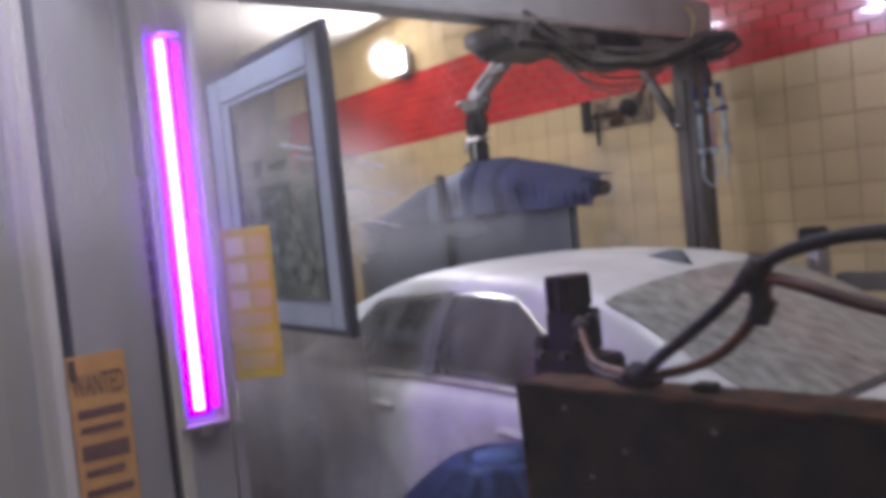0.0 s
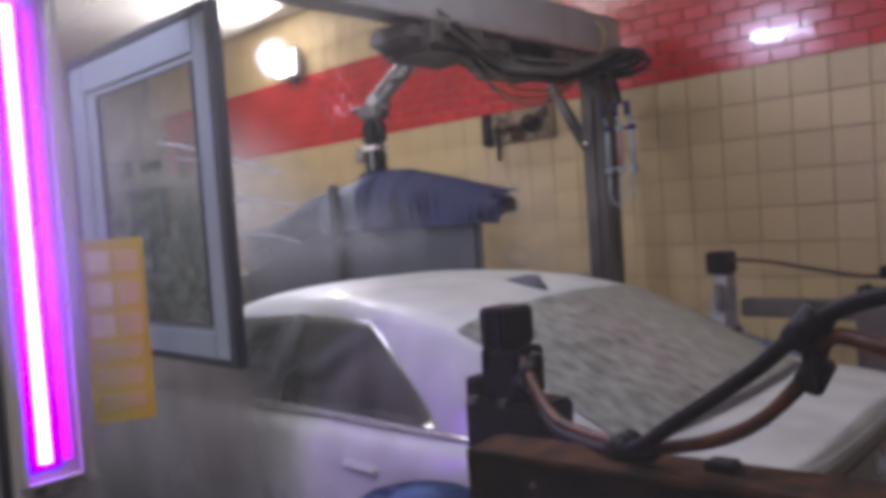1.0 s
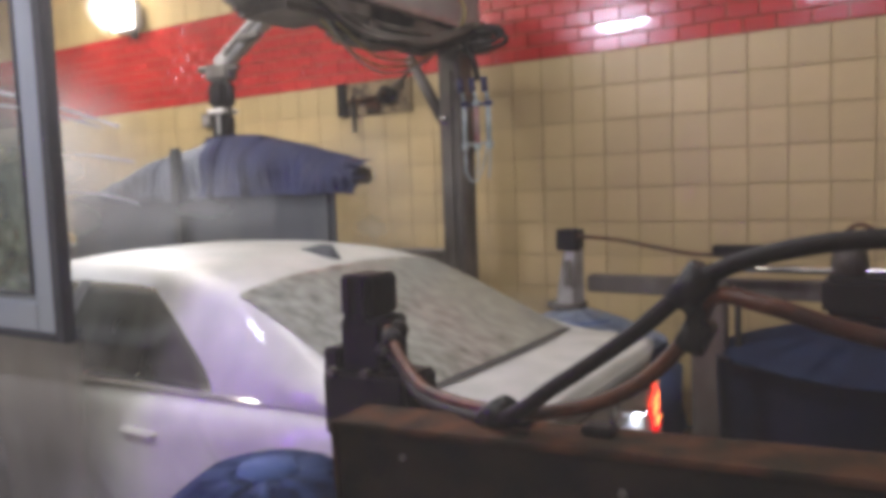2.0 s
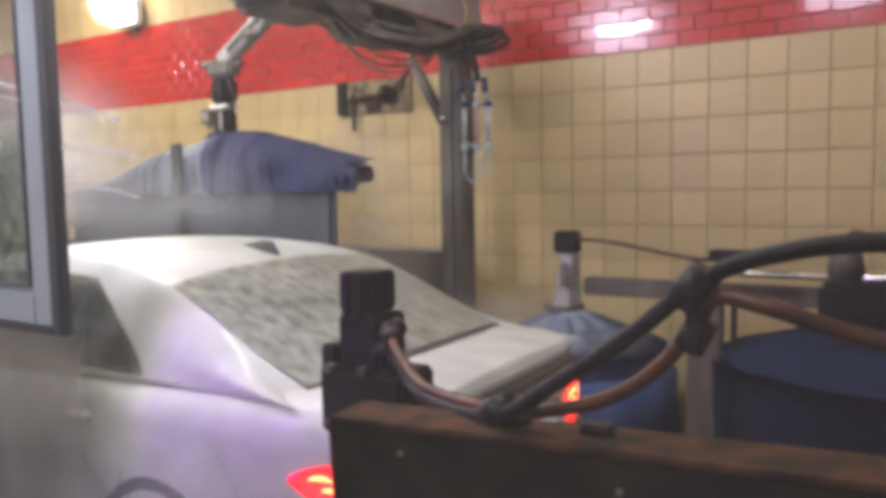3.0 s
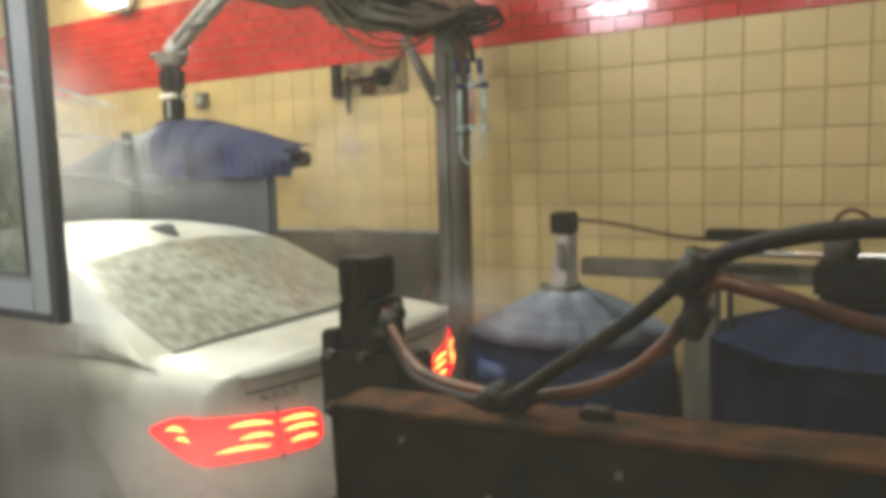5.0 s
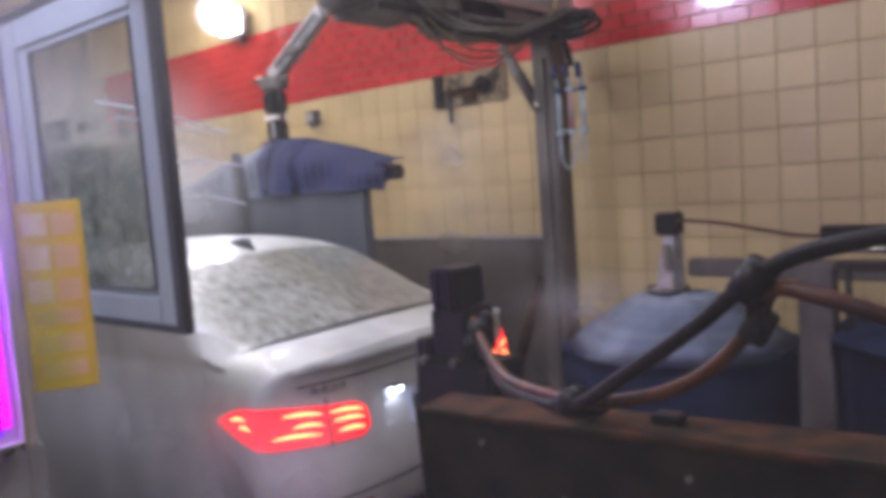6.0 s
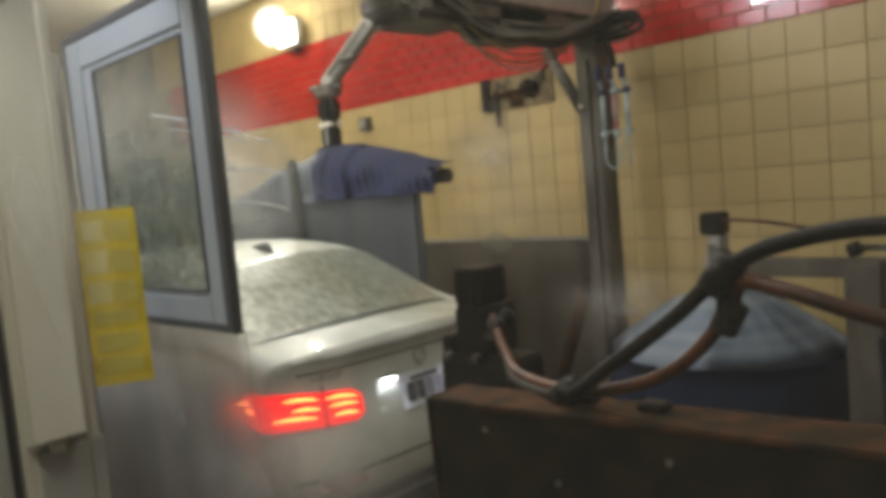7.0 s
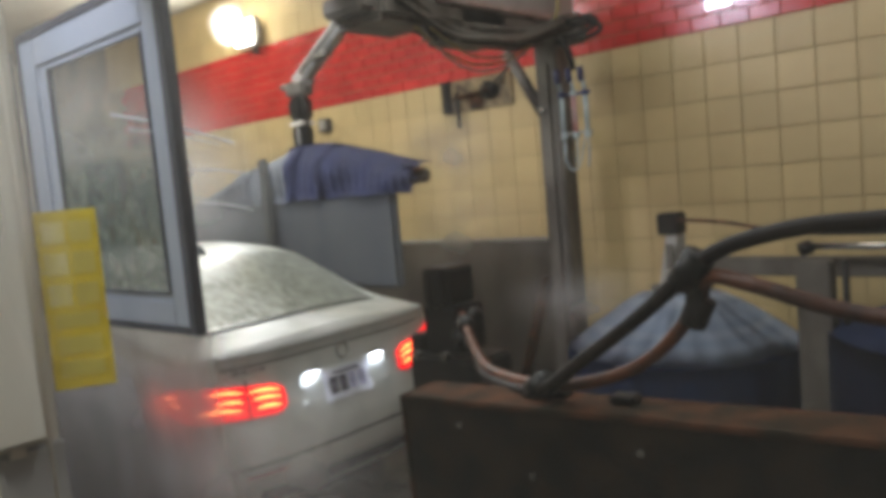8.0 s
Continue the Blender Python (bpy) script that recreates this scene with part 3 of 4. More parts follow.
def build_dosing_tubes():
    d = thing("dosing_tubes", "three cloudy plastic dosing tubes with navy knobs", "dosing unit")
    part("mount", box(-1.674, -1.655, 4.70, 4.90, 2.02, 2.52), M_STEEL, d)
    for i, (x, m) in enumerate(((-1.63, M_CLEAR), (-1.545, M_ROSE), (-1.46, M_CLEAR))):
        y = 4.70 + 0.02 * i
        part("tube", rod((x, y, 2.06), (x, y, 2.36), 0.020 if i == 1 else 0.017), m, d, "cloudy rose plastic tube" if i == 1 else "cloudy pale plastic tube", True)
        part("neck", rod((x, y, 2.36), (x - 0.02, y, 2.47), 0.012), M_CLEAR, d, smooth=True)
        part("knob", rod((x - 0.025, y, 2.43), (x - 0.03, y, 2.53), 0.024), M_KNOB, d, "navy plastic knob", True)
        part("collar", rod((x, y, 2.33), (x, y, 2.365), 0.027), M_KNOB if i != 1 else M_CLEAR, d, smooth=True)
        part("foot", rod((x, y, 2.03), (x, y, 2.07), 0.026), M_CLEAR, d, smooth=True)
        hose("drain", [(x, y, 2.03), (x + 0.01, y - 0.01, 1.95), (x - 0.01, y, 1.88 - 0.03 * i)], 0.007, M_CLEAR, d)
    part("cross_bar", rod((-1.655, 4.72, 2.345), (-1.42, 4.74, 2.345), 0.010), M_KNOB, d, smooth=True)
    part("cross_bar", rod((-1.655, 4.72, 2.07), (-1.42, 4.74, 2.07), 0.010), M_GALV, d, smooth=True)
    hose("loop", [(-1.63, 4.70, 2.05), (-1.62, 4.68, 1.88), (-1.55, 4.67, 1.80), (-1.49, 4.68, 1.88), (-1.46, 4.70, 2.04)], 0.006, M_CLEAR, d)


build_gantry()
build_dosing_tubes()


def build_top_brush():
    """Arm, motor and hanging cloth of the brush over the car; its origin is under the arm."""
    t = thing("top_brush", "navy cloth top brush hanging from a steel arm", "brush", at=(-3.0, 3.74, 0))
    slope = Matrix.Translation((0.0, 0, 2.66)) @ Matrix.Rotation(-math.atan2(0.38, 0.62), 4, "Y")
    part("arm", box(0.0, 0.74, -0.05, 0.05, -0.055, 0.055, bevel=0.012, m=slope), M_GALV, t, "pale steel arm")
    part("arm_rib", box(0.12, 0.70, -0.062, -0.051, -0.02, 0.02, bevel=0.003, m=slope), M_STEEL, t)
    part("arm_lug", rod((0.30, -0.07, 2.80), (0.46, -0.07, 2.82), 0.024), M_STEEL, t, smooth=True)
    part("elbow", box(-0.11, 0.12, -0.06, 0.06, 2.56, 2.68, bevel=0.02), M_STEEL, t)
    part("elbow_ear", rod((-0.20, 0, 2.66), (0.17, 0, 2.64), 0.026), M_STEEL, t, smooth=True)
    part("motor", box(-0.085, 0.085, -0.07, 0.07, 2.37, 2.56, bevel=0.03), M_BLACK, t, "black motor block")
    part("pale_band", box(-0.082, 0.082, -0.073, 0.073, 2.335, 2.368, bevel=0.01), M_WHITE, t, "pale band")
    part("neck", box(-0.07, 0.07, -0.06, 0.06, 2.16, 2.334, bevel=0.02), M_BLACK, t)
    part("neck_plate", box(0.015, 0.045, -0.075, -0.061, 2.19, 2.32, bevel=0.004), M_GALV, t)
    hose("motor_cable", [(0.06, -0.04, 2.58), (0.14, -0.06, 2.46), (0.13, -0.06, 2.3), (0.08, -0.05, 2.2)], 0.012, M_BLACK, t)
    part("core", rod((-1.3, 0.0, 1.84), (1.25, 0.0, 1.86), 0.05), M_STEEL, t, smooth=True)
    part("hub", box(-0.14, 0.16, -0.10, 0.10, 2.08, 2.175, bevel=0.03), M_NAVY, t)
    rnd = random.Random(5)

    def ridge(x):
        """Height of the cloth's ridge along the brush."""
        table = ((-1.6, 1.74), (-1.1, 1.90), (-0.7, 2.04), (-0.2, 2.13), (0.05, 2.19), (0.35, 2.17), (0.8, 2.07), (1.2, 1.965), (1.5, 1.93))
        for (a, va), (b, vb) in zip(table, table[1:]):
            if x <= b:
                return va + (vb - va) * (x - a) / (b - a)
        return table[-1][1]

    def strip(name, x, w, bottom, material, side):
        top, bm, rows = ridge(x), bmesh.new(), []
        tilt = (ridge(x + 0.05) - ridge(x - 0.05)) * w / 0.2
        low = bottom + rnd.uniform(-0.004, 0.004)
        for k in range(8):
            q = k / 7
            y = side * (0.235 * min(1, q * 2.2) ** 0.6 + 0.012 * math.sin(q * 6 + x * 9))
            z = top + (low - top) * max(0, q - 0.08) / 0.92
            rows.append([(x + d * w / 2, y - side * 0.010 * abs(d), z + d * tilt * (1 - q)) for d in (-1, 0, 1)])
        skin(bm, rows)
        bmesh.ops.solidify(bm, geom=bm.faces[:], thickness=0.007)
        part(name, bm, material, t, "", True)

    for side in (-1, 1):
        for i in range(17 if side < 0 else 11):
            strip("cloth_strip", 0.02 + i * 0.078, 0.092, 1.755, M_NAVY, side)
        # Left strips: same cloth, greyed for the mist in front.
        for i in range(16):
            strip("wet_cloth_strip", -1.54 + i * 0.098, 0.112, 1.745, M_HAZEBLUE, side)
    for k in range(9):
        z = 1.80 + 0.018 * k
        bm = rod((1.22, rnd.uniform(-0.20, -0.12), z), (1.32 + rnd.uniform(-0.02, 0.06), rnd.uniform(-0.24, -0.14), z + rnd.uniform(-0.03, 0.02)), 0.013, 0.006, 8)
        part("end_tuft", bm, M_NAVY, t, "", True)
    part("inner_curtain", box(-1.55, 1.12, -0.205, -0.13, 1.10, 1.80, bevel=0.03), M_WETGREY, t, "smooth wet grey curtain")
    part("stay", box(-0.24, -0.15, -0.29, -0.25, 0.95, 2.10, bevel=0.01), M_SEAM, t, "dark upright stay")
    return t


top_brush = build_top_brush()


# ---- side brushes ----
def build_side_brush(name, label, at, r_out, top, top_material, skirt_material, n, drop, seed, ruffle=1.0):
    """Cloth strips hung from a hub: a sloping top and a hanging skirt."""
    t = thing(name, label, "brush", at=at)
    part("shaft", rod((0, 0, 0.05), (0, 0, top - 0.05), 0.05), M_STEEL, t, smooth=True)
    part("hub_cap", rod((0, 0, top - 0.03), (0, 0, top + 0.014), 0.10, 0.07, 20), top_material, t, "", True)
    rnd = random.Random(seed)
    bm = bmesh.new()
    skin(bm, [[(rad * r_out * math.cos(q), rad * r_out * math.sin(q), z) for q in [k * math.tau / 40 for k in range(41)]] for rad, z in ((0.02, top - 0.03), (0.34, top - 0.045), (0.92, top - drop - 0.05), (0.90, 0.14), (0.3, 0.10))])
    bmesh.ops.remove_doubles(bm, verts=bm.verts, dist=0.001)
    part("inner_cloth", bm, skirt_material, t, "", True)
    upper, lower = [], []
    for s in range(5):
        ro = r_out * rnd.uniform(0.985, 1.015)
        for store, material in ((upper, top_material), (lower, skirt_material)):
            bm = bmesh.new()
            rows = []
            for k in range(7):
                u = k / 6
                if store is upper:
                    rad = 0.05 + (ro - 0.05) * u
                    z = top - drop * max(0, (u - 0.32) / 0.68) ** 1.15 + 0.008 * ruffle * math.sin(u * 5 + s)
                else:
                    rad = ro + 0.012 + 0.015 * ruffle * math.sin(u * 3 + s) - 0.02 * u
                    z = top - drop - 0.004 - (top - drop - 0.10) * u
                w = 0.012 + 1.25 * math.pi * rad / n
                rows.append([(rad - (0.006 if store is lower else 0), -w, z - 0.004), (rad, 0, z), (rad - (0.006 if store is lower else 0), w, z - 0.004)])
            skin(bm, rows)
            bmesh.ops.solidify(bm, geom=bm.faces[:], thickness=0.007)
            bmesh.ops.recalc_face_normals(bm, faces=bm.faces)
            me = bpy.data.meshes.new("cloth_strip")
            bm.to_mesh(me)
            bm.free()
            for p in me.polygons:
                p.use_smooth = True
            me.materials.append(material)
            store.append(me)
    strips = []
    for i in range(n):
        for store, nm in ((upper, "cloth_strip"), (lower, "skirt_strip")):
            ob = new(nm, rnd.choice(store))
            ob.parent = t
            place_at = (ruffle * rnd.uniform(-0.4, 0.4), ruffle * rnd.uniform(-0.7, 0.7), 360 * i / n + rnd.uniform(-1, 1))
            ob.matrix_local = pose(0, 0, 0, *place_at)
            strips.append((ob, place_at))
    return t, strips


M_NAVY2 = mat("mid_blue_cloth", (0.025, 0.055, 0.17), (0.05, 0.085, 0.22), rough=0.85, scale=6, stretch=(1, 1, 0.3), bump=0.4, vary=0.15)
M_DEEP = mat("deep_blue_cloth", (0.008, 0.020, 0.07), (0.018, 0.040, 0.11), rough=0.85, scale=6, stretch=(1, 1, 0.3), bump=0.3, vary=0.15)
# Side brush: foam plus overhead light in the top colour, shade in the skirt.
M_SHADEBLUE = mat("shaded_blue_cloth", (0.035, 0.075, 0.22), (0.09, 0.15, 0.33), rough=0.75, scale=6, stretch=(1, 1, 0.3), bump=0.3, vary=0.12)
M_FOAMLIT = mat("foamy_lit_blue_cloth", (0.28, 0.36, 0.52), (0.54, 0.61, 0.70), rough=0.7, scale=9, bump=0.25, vary=0.08)
brush_a, strips_a = build_side_brush("side_brush", "foamy blue cloth side brush spinning by the wall, top colour paled for light", (-0.76, 4.55, 0), 0.72, 0.95, M_FOAMLIT, M_SHADEBLUE, 26, 0.31, 1, 0.7)
brush_b, strips_b = build_side_brush("side_brush", "dark blue cloth side brush by the steel post", (0.98, 4.48, 0), 0.80, 0.97, M_DEEP, M_DEEP, 28, 0.14, 2, 0.7)
brush_c, strips_c = build_side_brush("wheel_brush", "small blue wheel brush under the rusty arm", (-0.28, 1.32, 0), 0.40, 1.06, M_NAVY2, M_NAVY2, 22, 0.20, 3, 0.25)


def build_brush_stand():
    s = thing("brush_stand", "grey steel stand carrying the side brushes", "stand")
    part("motor_arm", rod((-0.80, 4.56, 0.985), (-0.77, 4.56, 1.34), 0.10, 0.065, 6), M_GALV, s, "pale tapered motor mount")
    part("motor_neck", rod((-0.82, 4.56, 0.965), (-0.82, 4.56, 1.0), 0.13), M_STEEL, s, smooth=True)
    part("motor_cap", box(-0.86, -0.715, 4.48, 4.62, 1.335, 1.475, bevel=0.012), M_BLACK, s, "black motor cap")
    part("motor_slot", box(-0.80, -0.75, 4.455, 4.475, 1.12, 1.28, bevel=0.004), M_STEEL, s)
    part("cross_bar", box(-0.70, 2.4, 4.60, 4.72, 1.06, 1.17, bevel=0.01), M_STEEL, s, "dark steel bar")
    part("silver_tube", rod((0.08, 4.42, 1.26), (2.4, 4.42, 1.26), 0.02), M_CHROME, s, "bright steel tube", True)
    part("tube_end", rod((0.03, 4.42, 1.24), (0.09, 4.42, 1.26), 0.04), M_BLACK, s, smooth=True)
    part("black_bar", box(0.12, 0.50, 4.44, 4.54, 1.315, 1.385, bevel=0.01), M_BLACK, s)
    part("post", box(0.06, 0.24, 4.20, 4.32, 0.0, 1.20, bevel=0.01), M_STEEL, s, "grey steel post")
    part("post_flange", box(0.02, 0.28, 4.16, 4.36, 0.0, 0.03), M_STEEL, s)
    part("stay", rod((0.30, 4.25, 0.35), (0.30, 4.25, 1.2), 0.018), M_BLACK, s, smooth=True)
    part("gear_box", box(0.70, 1.35, 4.30, 4.62, 1.03, 1.24, bevel=0.03), M_BLACK, s, "black gearbox")
    part("gear_cap", rod((0.82, 4.45, 1.24), (0.82, 4.45, 1.42), 0.10, 0.07), M_STEEL, s, smooth=True)
    hose("cable", [(-0.72, 4.50, 1.43), (-0.45, 4.49, 1.41), (-0.2, 4.48, 1.365), (0.05, 4.47, 1.33), (0.3, 4.46, 1.34)], 0.011, M_BROWNHOSE, s)
    hose("cable", [(0.75, 4.4, 1.40), (0.85, 4.4, 1.50), (0.95, 4.4, 1.46), (1.1, 4.4, 1.3)], 0.012, M_BROWNHOSE, s)


build_brush_stand()


# ---- near arm with valve block and hoses ----
def build_near_arm():
    a = thing("steel_boom", "rusty brown steel swing arm beside the window", "boom")
    tilt = Matrix.Translation((0.26, 1.0, 1.36)) @ Matrix.Rotation(radians(2.0), 4, "Z") @ Matrix.Rotation(radians(-2.0), 4, "Y")
    part("beam_top", box(0.0, 2.2, -0.035, 0.085, -0.012, 0.0, bevel=0.003, m=tilt), M_RUST, a, "rusty top plate")
    # Side plates carry shade in their colour; the top plate does not.
    part("beam_side", box(0.0, 2.2, -0.03, -0.018, -0.42, -0.0125, bevel=0.002, m=tilt), M_BEAMFACE, a, "grimy brown side plate, colour darkened for shade")
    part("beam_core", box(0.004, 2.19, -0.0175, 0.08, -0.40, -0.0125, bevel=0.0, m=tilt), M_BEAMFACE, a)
    part("end_plate", box(-0.012, -0.0005, -0.035, 0.085, -0.42, 0.0, bevel=0.002, m=tilt), M_RUST, a)
    part("leg", box(2.0, 2.25, 0.95, 1.2, 0.0, 1.0), M_RUST, a)
    for x, z in ((0.14, -0.05), (0.30, -0.13), (0.52, -0.06), (0.2, -0.2)):
        part("rivet", rod((x, -0.036, z), (x, -0.0305, z), 0.006, bm=None), M_STEEL, a).matrix_local = tilt
    part("lug", box(0.30, 0.345, 0.03, 0.075, 0.001, 0.014, m=tilt), M_BLACK, a)
    part("lug", box(0.44, 0.49, 0.02, 0.06, 0.001, 0.016, m=tilt), M_BLACK, a)
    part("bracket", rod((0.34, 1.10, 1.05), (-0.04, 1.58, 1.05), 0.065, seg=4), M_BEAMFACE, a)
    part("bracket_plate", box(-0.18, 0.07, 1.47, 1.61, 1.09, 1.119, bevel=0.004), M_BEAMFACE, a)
    v = thing("valve_block", "stack of black hydraulic valve blocks on the arm", "valve block")
    part("top_block", box(-0.165, -0.058, 1.50, 1.62, 1.44, 1.548, bevel=0.008), M_BLACK, v)
    part("top_rib", box(-0.145, -0.125, 1.49, 1.499, 1.38, 1.54, bevel=0.002), M_BLACK, v)
    part("top_rib", box(-0.095, -0.080, 1.49, 1.499, 1.38, 1.545, bevel=0.002), M_BLACK, v)
    part("mid_block", box(-0.160, -0.030, 1.49, 1.62, 1.30, 1.437, bevel=0.008), M_BLACK, v)
    part("lower_block", box(-0.205, 0.06, 1.46, 1.62, 1.121, 1.298, bevel=0.01), M_BLACK, v)
    part("back_block", box(-0.225, -0.170, 1.49, 1.60, 1.20, 1.35, bevel=0.008), M_BLACK, v)
    for x, z in ((-0.16, 1.30), (-0.05, 1.305), (-0.16, 1.16)):
        part("bolt", rod((x, 1.44, z), (x, 1.462, z), 0.013, seg=6), M_STEEL, v)
    part("fitting", rod((-0.01, 1.55, 1.41), (0.05, 1.47, 1.42), 0.022), M_BLACK, v, "black hose fitting", True)
    part("fitting", rod((-0.03, 1.50, 1.36), (0.03, 1.44, 1.36), 0.020), M_BLACK, v, "black hose fitting", True)
    h = thing("hydraulic_hoses", "black and brown hydraulic hoses clamped in bundles", "hose")
    hose("black_hose", [(0.0, 1.47, 1.375), (0.10, 1.40, 1.345), (0.30, 1.2, 1.345), (0.55, 1.03, 1.385), (0.68, 1.0, 1.465), (0.80, 1.0, 1.553), (0.89, 0.995, 1.63), (0.985, 0.98, 1.672), (1.13, 0.975, 1.692), (1.4, 0.96, 1.68), (2.1, 1.05, 1.42)], 0.0130, M_RUBBER, h, "black rubber hose")
    hose("brown_hose", [(0.02, 1.46, 1.425), (0.08, 1.40, 1.405), (0.18, 1.31, 1.375), (0.32, 1.19, 1.365), (0.55, 1.05, 1.392), (0.70, 1.02, 1.425), (0.80, 1.02, 1.475), (0.875, 1.02, 1.555), (0.91, 1.0, 1.61), (0.98, 0.98, 1.605), (1.13, 0.975, 1.568), (1.4, 0.96, 1.55), (2.1, 1.08, 1.42)], 0.0120, M_BROWNHOSE, h, "brown rubber hose")
    part("clamp", rod((0.865, 1.0, 1.60), (0.90, 0.995, 1.645), 0.025), M_BLACK, h, "black clamp", True)
    part("clamp", rod((0.872, 1.015, 1.535), (0.893, 1.012, 1.575), 0.022), M_BLACK, h, "black clamp", True)
    part("clamp_bar", box(0.872, 0.898, 0.99, 1.02, 1.53, 1.63, bevel=0.006), M_BLACK, h)
    part("clamp", rod((0.53, 1.055, 1.375), (0.575, 1.03, 1.402), 0.027), M_BLACK, h, "black clamp", True)
    part("clamp", rod((0.045, 1.435, 1.412), (0.09, 1.40, 1.402), 0.024), M_BLACK, h, "black clamp", True)


build_near_arm()


# ---- car ----
LENGTH, HALF = 4.85, 0.93


def lerp_table(table, x):
    for (a, va), (b, vb) in zip(table, table[1:]):
        if x <= b:
            s = min(max((x - a) / (b - a), 0), 1)
            s = s * s * (3 - 2 * s)
            return va + (vb - va) * s
    return table[-1][1]


def rear_in(z):
    """How far the tail leans in at a height."""
    return lerp_table(((0.2, 0.09), (0.34, 0.015), (0.55, 0.0), (0.64, 0.035), (0.80, 0.065), (0.98, 0.085), (1.03, 0.07), (1.1, 0.12)), z)


def half_width(x):
    return HALF * lerp_table(((0.0, 0.955), (0.5, 0.985), (1.3, 1.0), (3.2, 1.0), (4.2, 0.97), (4.85, 0.82)), x)


def shoulder(x):
    return lerp_table(((0.0, 1.03), (0.25, 1.05), (0.8, 1.06), (1.6, 1.04), (3.3, 1.0), (4.0, 0.94), (4.6, 0.80), (4.85, 0.64)), x)


def profile(x):
    """Half section from the sill up to the middle line: (y, z)."""
    w, s = half_width(x), shoulder(x)
    return [(w * 0.80, 0.22), (w * 0.93, 0.27), (w * 0.985, 0.42), (w * 0.998, 0.58), (w, 0.70), (w * 0.99, s - 0.16), (w * 0.97, s - 0.07), (w * 0.92, s - 0.012), (w * 0.84, s + 0.012), (w * 0.6, s + 0.032), (w * 0.3, s + 0.042), (0, s + 0.045)]


def tail_x(x, y, z):
    """Bends the tail in plan and in profile."""
    k = max(0, 1 - x / 0.8) ** 1.5
    return x + k * (rear_in(z) + 0.21 * (abs(y) / HALF) ** 4)


def build_car():
    c = thing("car", "soapy white four-door saloon with lit red tail lamps", "car", at=(0, 2.63, 0))
    bm = bmesh.new()
    xs = [0, 0.03, 0.08, 0.15, 0.25, 0.36, 0.5, 0.7, 0.9, 1.2, 1.6, 2.2, 2.9, 3.4, 3.9, 4.3, 4.6, 4.78, 4.85]
    rows = []
    for x in xs:
        half = profile(x)
        ring = [(tail_x(x, y, z), y, z) for y, z in half] + [(tail_x(x, y, z), -y, z) for y, z in reversed(half[:-1])]
        rows.append(ring)
    skin(bm, rows)
    for x, flip in ((0, False), (4.85, True)):
        grid = []
        for y, z in profile(x)[:-1]:
            grid.append([(tail_x(x, y * u, z), y * u, z) for u in [1 - 2 * k / 14 for k in range(15)]])
        y0, z0 = profile(x)[-1]
        grid.append([(tail_x(x, u * 0.01, z0), u * 0.01, z0) for u in [1 - 2 * k / 14 for k in range(15)]])
        skin(bm, grid)
    bmesh.ops.remove_doubles(bm, verts=bm.verts, dist=0.002)
    body = part("body", bm, M_CAR, c, "soapy white painted body", True)
    part("underbody", box(0.25, 4.6, -0.72, 0.72, 0.18, 0.40, bevel=0.02), M_BLACK, c)

    # cabin
    roof_z = ((0.42, 1.085), (0.70, 1.20), (1.0, 1.335), (1.28, 1.445), (1.55, 1.50), (1.9, 1.525), (2.3, 1.525), (2.75, 1.49), (3.1, 1.38), (3.45, 1.20), (3.8, 1.01))
    half_w = ((0.42, 0.79), (0.80, 0.75), (1.28, 0.68), (1.9, 0.645), (2.5, 0.645), (3.1, 0.68), (3.8, 0.74))

    def lin(t, x):
        for (a, va), (b, vb) in zip(t, t[1:]):
            if x <= b:
                return va + (vb - va) * max(0, (x - a) / (b - a))
        return t[-1][1]

    def smooth(t, x):
        return (lin(t, x - 0.07) + 2 * lin(t, x) + lin(t, x + 0.07)) / 4

    def top(x, u, lift=0.0):
        w = smooth(half_w, x)
        return (x - 0.10 * u * u * max(0, 1 - (x - 0.42) / 0.9) * -1.0, w * u, smooth(roof_z, x) - 0.035 * u * u - 0.02 * u ** 6 + lift)

    def side(x, v, sgn, lift=0.0):
        """From the roof edge (v 0) down to the belt (v 1)."""
        a = Vector(top(x, sgn))
        wb = half_width(x) * 0.925
        b = Vector((x + 0.02, sgn * wb, shoulder(x) - 0.005))
        p = a.lerp(b, v)
        bulge = 0.03 * math.sin(math.pi * min(1, v * 1.02))
        return Vector((p.x, p.y + sgn * (bulge + lift), p.z + lift * 0.4))

    us = [-1 + k / 8 for k in range(17)]
    xr = [0.42 + k * 3.38 / 48 for k in range(49)]
    bm = bmesh.new()
    skin(bm, [[top(x, u) for u in us] for x in xr])
    for sgn in (-1, 1):
        skin(bm, [[side(x, v / 8, sgn) for v in range(9)] for x in xr])
    bmesh.ops.remove_doubles(bm, verts=bm.verts, dist=0.002)
    part("cabin", bm, M_CAR, c, "soapy white roof and pillars", True)
    bm = bmesh.new()
    skin(bm, [[top(0.47 + 0.81 * k / 20, u * (0.905 + 0.095 * k / 20), 0.006) for u in us] for k in range(21)])
    bmesh.ops.solidify(bm, geom=bm.faces[:], thickness=-0.004)
    part("rear_window", bm, M_FOAM, c, "rear window streaked with soap", True)
    bm = bmesh.new()
    skin(bm, [[top(0.445 + 0.03 * k / 2, u * 0.92, 0.008) for u in us] for k in range(3)])
    bmesh.ops.solidify(bm, geom=bm.faces[:], thickness=-0.004)
    part("window_seal", bm, M_SEAM, c, "", True)
    bm = bmesh.new()
    skin(bm, [[top(3.05 + 0.65 * k / 10, u * 0.9, 0.005) for u in us] for k in range(11)])
    bmesh.ops.solidify(bm, geom=bm.faces[:], thickness=-0.004)
    part("windscreen", bm, M_GLASS, c, "", True)
